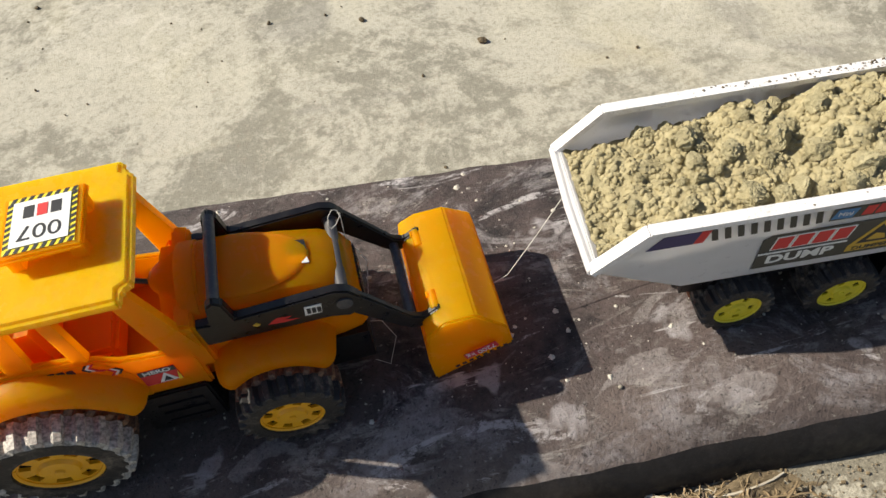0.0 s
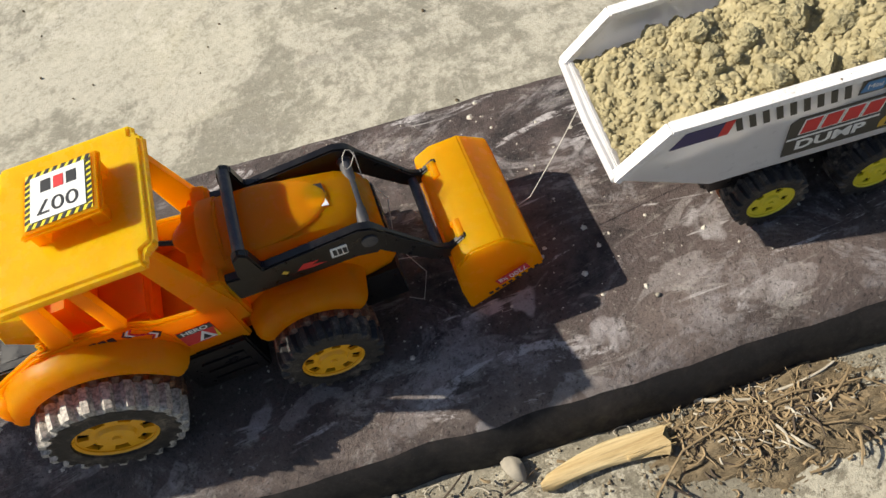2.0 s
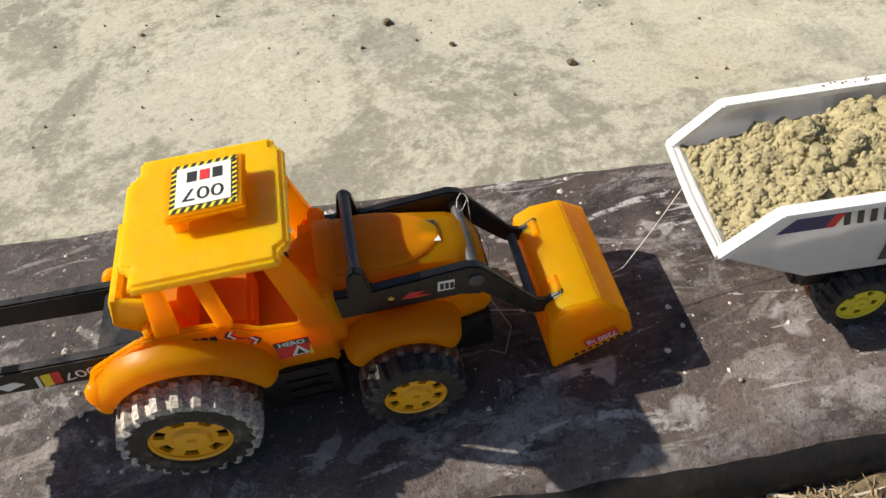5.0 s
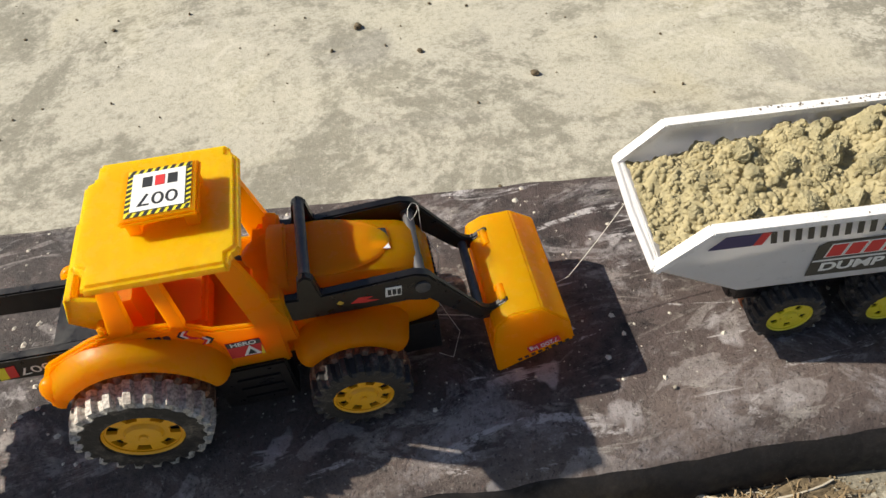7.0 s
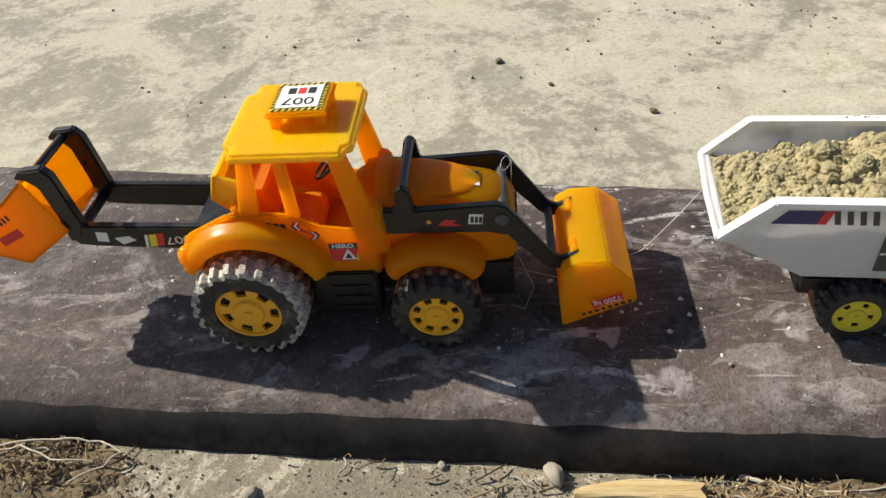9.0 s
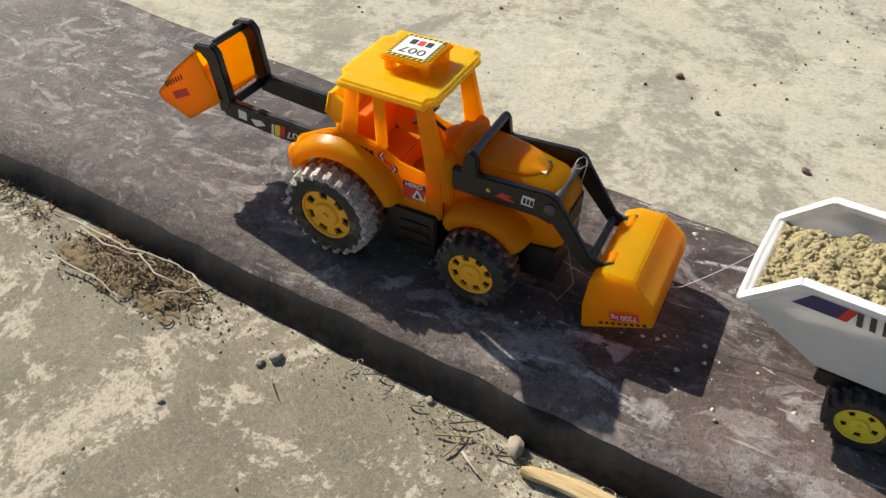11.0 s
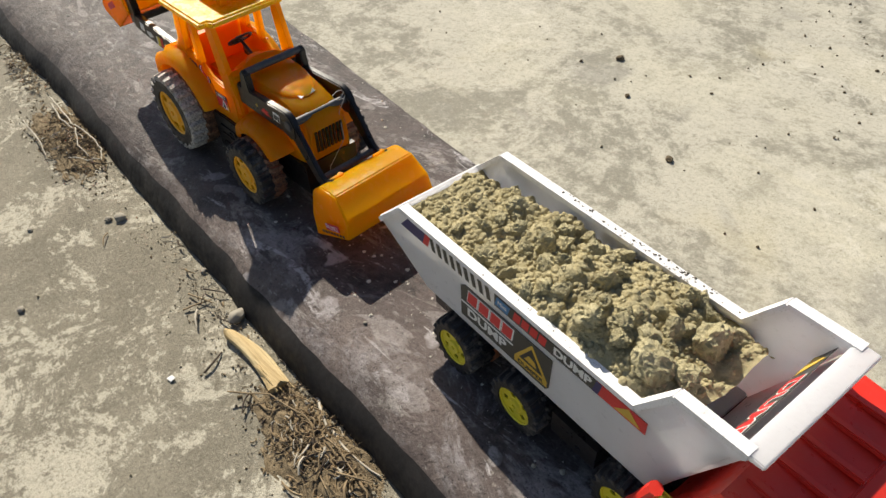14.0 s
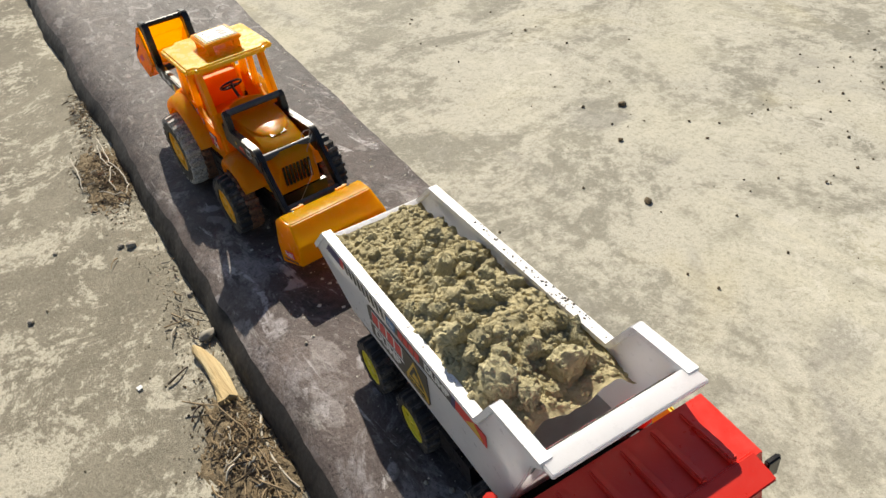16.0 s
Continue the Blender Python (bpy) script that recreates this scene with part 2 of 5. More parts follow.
def near_concrete_material():
    """Grey cement whose pale skin is scaling off in sharp-edged flakes."""
    n = Nodes("grey_cement")
    patch = n.noise(11, 9, 0.78, 0.6)
    scale = n.noise(90, 8, 0.85)
    grit = n.noise(560, 4, 0.7)
    edge = n.math("ADD", n.math("MULTIPLY", patch, 0.58), n.math("MULTIPLY", scale, 0.42))
    base = n.mix(n.ramp(n.noise(7, 6, 0.7), (0.35, 0.0), (0.65, 1.0)), (0.200, 0.180, 0.138), (0.315, 0.286, 0.222))
    base = n.mix(n.ramp(edge, (0.512, 0.0), (0.535, 0.9)), base, (0.55, 0.51, 0.41))
    mottle = n.noise(240, 7, 0.85)
    base = n.mix(n.math("MULTIPLY", n.ramp(mottle, (0.38, 1.0), (0.50, 0.0)), 0.45), base, (0.13, 0.115, 0.085))
    base = n.mix(n.math("MULTIPLY", n.ramp(mottle, (0.54, 0.0), (0.64, 1.0)), 0.35), base, (0.52, 0.48, 0.385))
    base = n.mix(n.math("MULTIPLY", n.ramp(grit, (0.32, 1.0), (0.44, 0.0)), 0.65), base, (0.085, 0.073, 0.055))
    base = n.mix(n.math("MULTIPLY", n.ramp(grit, (0.60, 0.0), (0.70, 1.0)), 0.45), base, (0.50, 0.46, 0.36))
    n.bump(n.math("ADD", scale, n.math("MULTIPLY", grit, 0.5)), 0.6, 0.003)
    return n.done(base, 0.9, spec=0.2)


def soil_material(name, dark, light, moist, unit=1.0):
    n = Nodes(name)
    info = n.add("ShaderNodeObjectInfo").outputs["Random"]
    isle = n.add("ShaderNodeNewGeometry").outputs["Random Per Island"]
    tone = n.math("ADD", n.math("MULTIPLY", info, 0.25), n.math("MULTIPLY", isle, 0.25))
    c = n.mix(n.ramp(n.noise(160 * unit, 6, 0.7), (0.32, 0.0), (0.66, 1.0)), dark, light)
    c = n.mix(n.math("MULTIPLY", tone, 0.9), c, moist)
    n.bump(n.math("ADD", n.noise(380 * unit, 6, 0.75), n.math("MULTIPLY", n.noise(1400 * unit, 3), 0.5)), 0.75 if unit == 1.0 else 1.0, 0.0022 if unit == 1.0 else 0.0026)
    return n.done(c, 0.95, spec=0.15)


M_TYRE = tyre_material("tyre_rubber", 0.50, 0.74, (0.26, 0.22, 0.18))
M_TREAD = tyre_material("dusty_tread", 0.02, 0.32, (0.60, 0.56, 0.50))
# browner colour for the inner half of the loader tyres' tread
M_BROWN_TREAD = tyre_material("brown_tread", 0.10, 0.45, (0.30, 0.155, 0.085))
M_DARK_TREAD = tyre_material("worn_tread", 0.48, 0.72, (0.26, 0.22, 0.18))
M_STRIP = strip_material()
# black kerb paint, made darker still to carry the near face's shade
M_SHADED_FACE = plastic("shaded_black_paint", (0.008, 0.006, 0.006), dust=(0.060, 0.047, 0.042), amount=0.5, rough=0.7)
M_GROUND = concrete_material()
M_NEAR = near_concrete_material()
M_SOIL = soil_material("dry_soil", (0.34, 0.295, 0.17), (0.56, 0.495, 0.305), (0.45, 0.375, 0.21))
M_CLOD = soil_material("dry_clod", (0.44, 0.385, 0.225), (0.66, 0.59, 0.37), (0.54, 0.455, 0.26), 0.009)
M_BROWN = soil_material("brown_dirt", (0.13, 0.098, 0.060), (0.30, 0.235, 0.15), (0.20, 0.15, 0.09))
M_DIRT = soil_material("dark_dirt", (0.075, 0.058, 0.038), (0.25, 0.20, 0.135), (0.15, 0.115, 0.07))
M_DUST = soil_material("swept_dust", (0.20, 0.165, 0.115), (0.42, 0.365, 0.27), (0.28, 0.225, 0.15))
M_STRAW = plain("straw", (0.27, 0.195, 0.108), 0.8, 0.6)
M_ROOT = plain("pale_root", (0.50, 0.45, 0.36), 0.8, 0.25)


def wood_material():
    n = Nodes("split_wood")
    grain = n.noise(90, 6, 0.7, 0.3, (0.08, 1.0, 1.0))
    fine = n.noise(420, 4, 0.7, 0.1, (0.05, 1.0, 1.0))
    c = n.mix(n.ramp(grain, (0.35, 0.0), (0.62, 1.0)), (0.40, 0.26, 0.10), (0.70, 0.55, 0.30))
    c = n.mix(n.math("MULTIPLY", n.ramp(fine, (0.3, 1.0), (0.5, 0.0)), 0.5), c, (0.24, 0.15, 0.06))
    n.bump(n.math("ADD", grain, fine), 0.8, 0.0015)
    return n.done(c, 0.8)


M_WOOD = wood_material()
M_TWIG = plain("dark_twig", (0.07, 0.05, 0.035), 0.85, 0.4)
M_STONE = plain("grey_stone", (0.30, 0.27, 0.22), 0.9, 0.3)
M_CHIP = plain("plaster_chip", (0.55, 0.51, 0.44), 0.9, 0.3)
M_THREAD = plain("white_thread", (0.55, 0.53, 0.48), 0.7)


# ---- mesh helpers ----
def mesh_of(bm, name, mat, smooth=False):
    bmesh.ops.recalc_face_normals(bm, faces=bm.faces)
    me = bpy.data.meshes.new(name)
    bm.to_mesh(me)
    bm.free()
    for m in mat if isinstance(mat, (list, tuple)) else (mat,):
        me.materials.append(m)
    if smooth:
        me.polygons.foreach_set("use_smooth", [True] * len(me.polygons))
        me.set_sharp_from_angle(angle=radians(38))
    return me


def part(name, bm, mat, parent=None, label="", smooth=True):
    ob = new(name, mesh_of(bm, name, mat, smooth))
    ob.parent = parent
    if label:
        tagged(ob, label)
    return ob


def thing(name, place, label, category, group="", kind=""):
    ob = new(name)
    ob.matrix_world = place
    ob.empty_display_size = 0.01
    return tagged(ob, label, category, group, kind)


def bevelled(bm, width, segments=2, angle=30):
    if width:
        edges = [e for e in bm.edges if len(e.link_faces) == 2 and e.calc_face_angle(0) > radians(angle)]
        bmesh.ops.bevel(bm, geom=edges, offset=width, segments=segments, affect="EDGES", clamp_overlap=True)
    return bm


def add_box(bm, lo, hi):
    r = bmesh.ops.create_cube(bm, size=1)
    for v in r["verts"]:
        v.co = [a + (b - a) * (c + 0.5) for a, b, c in zip(lo, hi, v.co)]
    return r["verts"]


def box(lo, hi, bevel=0.001, segments=2):
    bm = bmesh.new()
    add_box(bm, lo, hi)
    return bevelled(bm, bevel, segments)


def add_slab(bm, outline, y0, y1, inset=None):
    """A prism over an (x, z) outline from y0 to y1. inset: how far each corner's sides draw in."""
    n = len(outline)
    ins = inset or [0] * n
    a = [bm.verts.new((x, y0 + i, z)) for (x, z), i in zip(outline, ins)]
    b = [bm.verts.new((x, y1 - i, z)) for (x, z), i in zip(outline, ins)]
    bm.faces.new(a)
    bm.faces.new(b[::-1])
    for i in range(n):
        bm.faces.new((a[i], a[(i + 1) % n], b[(i + 1) % n], b[i]))


def slab(outline, y0, y1, bevel=0.001, inset=None):
    bm = bmesh.new()
    add_slab(bm, outline, y0, y1, inset)
    bmesh.ops.recalc_face_normals(bm, faces=bm.faces)
    return bevelled(bm, bevel)


def add_rod(bm, a, b, r, r2=None, sides=12):
    a, b = Vector(a), Vector(b)
    way = b - a
    m = Matrix.Translation((a + b) / 2) @ way.to_track_quat("Z", "Y").to_matrix().to_4x4()
    bmesh.ops.create_cone(bm, cap_ends=True, segments=sides, radius1=r, radius2=r if r2 is None else r2, depth=way.length, matrix=m)


def rod(a, b, r, r2=None, sides=14):
    bm = bmesh.new()
    add_rod(bm, a, b, r, r2, sides)
    return bm


def lathe(profile, sides=40, centre=(0, 0, 0)):
    """Turns a closed (y, radius) profile round the y axis."""
    bm = bmesh.new()
    rings = []
    for k in range(sides):
        a = 2 * math.pi * k / sides
        rings.append([bm.verts.new((centre[0] + r * math.cos(a), centre[1] + y, centre[2] + r * math.sin(a))) for y, r in profile])
    for k in range(sides):
        p, q = rings[k], rings[(k + 1) % sides]
        for i in range(len(profile)):
            j = (i + 1) % len(profile)
            bm.faces.new((p[i], p[j], q[j], q[i]))
    return bm


def tube(points, radius, sides=5, taper=1.0):
    bm = bmesh.new()
    add_tube(bm, points, radius, sides, taper)
    return bm


def add_tube(bm, points, radius, sides=5, taper=1.0):
    pts = [Vector(p) for p in points]
    rings = []
    for i, p in enumerate(pts):
        way = (pts[min(i + 1, len(pts) - 1)] - pts[max(i - 1, 0)]).normalized()
        q = way.to_track_quat("Z", "Y")
        r = radius * (1 + (taper - 1) * i / max(1, len(pts) - 1))
        rings.append([bm.verts.new(p + q @ Vector((r * math.cos(2 * math.pi * k / sides), r * math.sin(2 * math.pi * k / sides), 0))) for k in range(sides)])
    for a, b in zip(rings, rings[1:]):
        for k in range(sides):
            bm.faces.new((a[k], a[(k + 1) % sides], b[(k + 1) % sides], b[k]))
    bm.faces.new(rings[0][::-1])
    bm.faces.new(rings[-1])


def panel(corners, lift=0.0003):
    """A thin printed patch over four or more corners, standing just proud along its normal."""
    bm = bmesh.new()
    pts = [Vector(c) for c in corners]
    up = (pts[1] - pts[0]).cross(pts[2] - pts[0]).normalized()
    lo = [bm.verts.new(p) for p in pts]
    hi = [bm.verts.new(p + up * lift) for p in pts]
    n = len(pts)
    bm.faces.new(hi)
    bm.faces.new(lo[::-1])
    for i in range(n):
        bm.faces.new((lo[i], lo[(i + 1) % n], hi[(i + 1) % n], hi[i]))
    return bm


def lettering(text, size, m, mat, parent, name="lettering", label="", bold=0.0, shear=0.0, wide=1.0):
    """Raised print in the built-in font, as a mesh under its thing; m places the text's own plane."""
    curve = bpy.data.curves.new(name, "FONT")
    curve.body, curve.size, curve.align_x, curve.align_y = text, size, "CENTER", "CENTER"
    curve.extrude, curve.offset, curve.shear = 0.00008, bold, shear
    temp = bpy.data.objects.new(name, curve)
    me = bpy.data.meshes.new_from_object(temp)
    bpy.data.objects.remove(temp)
    bpy.data.curves.remove(curve)
    me.transform(m @ Matrix.Diagonal((wide, 1, 1, 1)))
    me.materials.clear()
    me.materials.append(mat)
    ob = new(name, me)
    ob.parent = parent
    if label:
        tagged(ob, label)
    return ob


def plane_at(origin, right, up):
    """A frame whose x runs along right, y along up."""
    r, u = Vector(right).normalized(), Vector(up).normalized()
    n = r.cross(u)
    return Matrix(((r.x, u.x, n.x, origin[0]), (r.y, u.y, n.y, origin[1]), (r.z, u.z, n.z, origin[2]), (0, 0, 0, 1)))


def in_plane(m, pts, z=0.0):
    return [m @ Vector((x, y, z)) for x, y in pts]


def rect(x0, y0, x1, y1, slant=0.0):
    return [(x0, y0), (x1, y0), (x1 + slant, y1), (x0 + slant, y1)]


def fender(cx, cz, r, a0, a1, y0, y1, steps=22, tail=0.0):
    """A mudguard swept round an axle: an upright skirt outside, a rounded shoulder, a top rising to the cab. tail draws the rear end out flat."""
    s = 1 if y1 > y0 else -1
    section = [(0, -0.0055), (-0.0004, -0.003), (0, 0.0005), (0.0014, 0.0030), (0.0042, 0.0048), (0.0085, 0.0058), (abs(y1 - y0), 0.0078), (abs(y1 - y0), 0.0040), (0.0075, 0.0030), (0.0032, 0.0005), (0.0022, -0.0055)]
    bm = bmesh.new()
    rings = []
    for k in range(steps + 1):
        u = k / steps
        a = radians(a0 + (a1 - a0) * u)
        end = max(0.0, 1 - min(u, 1 - u) * 9)
        ring = []
        for d, h in section:
            rr = r + h - 0.0018 * end * (1 if h > -0.003 else 0)
            ring.append(bm.verts.new((cx + rr * math.cos(a) - tail * max(0, u - 0.72) / 0.28, y0 + s * (d + 0.0010 * end), cz + rr * math.sin(a))))
        rings.append(ring)
    n = len(section)
    for a, b in zip(rings, rings[1:]):
        for i in range(n):
            bm.faces.new((a[i], a[(i + 1) % n], b[(i + 1) % n], b[i]))
    bm.faces.new(rings[0])
    bm.faces.new(rings[-1][::-1])
    bmesh.ops.recalc_face_normals(bm, faces=bm.faces)
    return bm


def holed_disc(y, radius, holes, r0, r1, thick, gap):
    """A round plate across the y axis with a ring of openings."""
    bm = bmesh.new()
    segs = holes * 6
    radii = [radius * 0.30, radius * r0, radius * r1, radius]
    centre = bm.verts.new((0, y, 0))
    rings = [[bm.verts.new((r * math.cos(2 * math.pi * k / segs), y, r * math.sin(2 * math.pi * k / segs))) for k in range(segs)] for r in radii]
    for k in range(segs):
        j = (k + 1) % segs
        bm.faces.new((centre, rings[0][k], rings[0][j]))
        for i in range(3):
            if i == 1 and k % 6 < gap:
                continue
            bm.faces.new((rings[i][k], rings[i + 1][k], rings[i + 1][j], rings[i][j]))
    bmesh.ops.recalc_face_normals(bm, faces=bm.faces)
    bmesh.ops.solidify(bm, geom=bm.faces[:], thickness=thick)
    return bm


# ---- ground and kerb ----
NEAR_Z, FAR_Z = -0.045, -0.045
SLOPE, FAR_SLOPE = -0.062, -0.130   # the kerb's near and far edges run along y = slope * x
NEAR_Y, FAR_Y = -0.037, 0.203
ALONG = Vector((1, SLOPE, 0)).normalized()


def kerb_y(x, y0):
    share = min(1.0, max(0.0, (y0 - NEAR_Y) / (FAR_Y - NEAR_Y)))
    return y0 + SLOPE * x + (FAR_SLOPE - SLOPE) * share * min(1.5, max(-1.5, x))


def offset(x, y):
    """How far across the kerb's run a place lies, for places beside the kerb."""
    o = y - SLOPE * x
    return o if o < 0.07 else o - (FAR_SLOPE - SLOPE) * min(1.5, max(-1.5, x))


def build_ground():
    xs = sorted({-60, -20, -6, -2.5, *np.linspace(-1.4, 1.6, 76).round(4).tolist(), 3, 6, 20, 60})
    offs = [-60, -20, -6, -2.5, *np.linspace(-1.1, -0.05, 40).round(4).tolist(), 0.06, 0.14, *np.linspace(0.2, 2.6, 60).round(4).tolist(), 4, 8, 20, 60]
    bm = bmesh.new()
    rows = []
    for x in xs:
        row = []
        for o in offs:
            side = 0.0 if o <= 0.07 else 1.0
            z = NEAR_Z + (FAR_Z - NEAR_Z) * side
            if -2 < x < 3 and -2 < o < 3:
                z += 0.004 * noise.noise((x * 4, o * 4, 1)) + 0.0016 * noise.noise((x * 17, o * 17, 4))
                if o < -0.02:  # swept dirt lies a little higher along the foot of the kerb
                    z += 0.004 * math.exp(-((o + 0.075) / 0.03) ** 2)
            row.append(bm.verts.new((x, kerb_y(x, o), z)))
        rows.append(row)
    for a, b in zip(rows, rows[1:]):
        for i in range(len(offs) - 1):
            f = bm.faces.new((a[i], b[i], b[i + 1], a[i + 1]))
            f.material_index = 0 if offs[i] >= 0.06 else 1
    ob = part("ground", bm, [M_GROUND, M_NEAR])
    return tagged(ob, "pale dusty cement ground, grey and scaling beside the kerb", "ground", kind="structure")


def build_kerb():
    # cross-section across the kerb: (offset, height), rounded towards the low side
    section = [(NEAR_Y + d, z) for d, z in ((-0.0165, -0.060), (-0.0150, -0.046), (-0.0125, -0.034), (-0.0085, -0.0235), (-0.0020, -0.0150), (0.0070, -0.0085), (0.0180, -0.0040), (0.0300, -0.0014), (0.0420, 0.0))]
    section += [(o, 0.0) for o in np.linspace(0.010, FAR_Y - 0.006, 35)] + [(FAR_Y - 0.0015, -0.0015), (FAR_Y, -0.006), (FAR_Y + 0.001, -0.062)]
    xs = [-14, -5, -2, *np.linspace(-1.3, 1.5, 281).tolist(), 2.5, 6, 14]
    bm = bmesh.new()
    rings = []
    for x in xs:
        ring = []
        near = abs(x) < 1.6
        for k, (o, z) in enumerate(section):
            if near:
                w = 0.0025 * noise.noise((x * 6, 3.1, 0)) + 0.0012 * noise.noise((x * 30, 5.0, k * 0.3))
                if k <= 7:
                    o = o + w * 2.2 + 0.0012 * noise.noise((x * 75, 2.0, k * 0.7))
                if k >= len(section) - 3:
                    o = o + 0.003 * noise.noise((x * 9, 8.0, 0)) + 0.0015 * noise.noise((x * 40, 9.0, 0))
                z = z + 0.0008 * noise.noise((x * 14, o * 14, 2)) + (0.0016 * noise.noise((x * 22, o * 60, 7)) if 2 < k < 8 else 0)
            ring.append(bm.verts.new((x, kerb_y(x, o), min(z, 0.0002))))
        rings.append(ring)
    for a, b in zip(rings, rings[1:]):
        for i in range(len(section) - 1):
            f = bm.faces.new((a[i], b[i], b[i + 1], a[i + 1]))
            # the steep near side takes the paint with shade put into its colour
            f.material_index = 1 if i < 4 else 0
    ob = part("kerb", bm, [M_STRIP, M_SHADED_FACE])
    return tagged(ob, "low cement kerb with worn black paint and a rounded edge", "kerb", kind="structure")


build_ground()
build_kerb()


# ---- wheels ----
def tread(radius, width, rim_r, lugs, height):
    """A tyre as one turned mesh whose tread stands up in two staggered rows of lugs."""
    bm = bmesh.new()
    w, sides, rings = width / 2, lugs * 6, []
    for k in range(sides):
        a = 2 * math.pi * k / sides
        left = height if k % 6 in (1, 2, 3) else 0.0
        right = height if (k + 3) % 6 in (1, 2, 3) else 0.0
        r = radius - height
        mid_l, mid_r = (left, right)
        prof = [(-w, rim_r * 1.02), (-w * 1.01, rim_r * 1.12), (-w * 0.97, rim_r * 1.2), (-w * 0.99, r * 0.88), (-w * (1.0 if left else 0.96), r * 0.90 + left * 0.6), (-w * (0.97 if left else 0.86), r * 0.965 + left), (-w * 0.55, r + mid_l), (-w * 0.06, r + mid_l), (w * 0.06, r + mid_r), (w * 0.55, r + mid_r), (w * (0.97 if right else 0.86), r * 0.965 + right), (w * (1.0 if right else 0.96), r * 0.90 + right * 0.6), (w * 0.99, r * 0.88), (w * 0.97, rim_r * 1.2), (w, rim_r * 1.02), (w * 0.6, rim_r * 0.95), (w * 0.55, 0.001), (-w * 0.55, 0.001), (-w * 0.6, rim_r * 0.95)]
        twist = [0.5 * (y / w) * height / radius * (1 if y < 0 else -1) for y, _ in prof]
        rings.append([bm.verts.new((p * math.cos(a + q), y, p * math.sin(a + q))) for (y, p), q in zip(prof, twist)])
    n = len(rings[0])
    for k in range(sides):
        p, q = rings[k], rings[(k + 1) % sides]
        for i in range(n):
            f = bm.faces.new((p[i], p[(i + 1) % n], q[(i + 1) % n], q[i]))
            f.material_index = (1 if i < 7 else 2) if 4 <= i <= 10 else 0
    return bm


def wheel(parent, place, radius, width, rim_r, mat_rim, lugs, holes, out, name="wheel"):
    """A wheel as a part: tyre with lugs and a spoked rim. out: -1 where its face looks to -y."""
    hub = new(name)
    hub.parent = parent
    hub.location = place
    hub.rotation_euler = (0, 0.35 + place[0] * 9, 0)
    w = width / 2
    part("tyre", tread(radius, width, rim_r, lugs, radius * 0.085), [M_TYRE, M_TREAD if radius > 0.035 else M_DARK_TREAD, M_BROWN_TREAD if radius > 0.025 else M_DARK_TREAD], hub, "black treaded tyre grey with dust")
    rim = lathe([(-w * 0.45, rim_r * 0.90), (-w * 0.86, rim_r * 0.93), (-w * 0.92, rim_r * 0.99), (-w * 0.86, rim_r * 1.04), (-w * 0.4, rim_r * 1.0)], 40)
    plate = holed_disc(-w * 0.80, rim_r * 0.95, holes, *((0.55, 0.80, w * 0.10, 2) if holes < 6 else (0.66, 0.93, w * 0.14, 3)))
    plate_mesh = bpy.data.meshes.new("plate")
    plate.to_mesh(plate_mesh)
    plate.free()
    rim.from_mesh(plate_mesh)
    bpy.data.meshes.remove(plate_mesh)
    cap = rim_r * (0.40 if holes < 6 else 0.50)
    bmesh.ops.create_cone(rim, cap_ends=True, segments=28, radius1=cap, radius2=cap * 0.86, depth=w * 0.16, matrix=Matrix.Translation((0, -w * 0.86, 0)) @ Matrix.Rotation(radians(90), 4, "X"))
    bmesh.ops.create_cone(rim, cap_ends=True, segments=14, radius1=rim_r * 0.13, radius2=rim_r * 0.10, depth=w * 0.16, matrix=Matrix.Translation((0, -w * 0.95, 0)) @ Matrix.Rotation(radians(90), 4, "X"))
    part("rim", rim, mat_rim, hub, "dusty yellow spoked rim")
    if out > 0:
        hub.rotation_euler = (0, 0, math.pi)
    return hub


# ---- toy loader ----
CY = 0.0555  # the loader's middle


def both(y):
    """y and its mirror across the loader's middle."""
    return (y, 2 * CY - y)


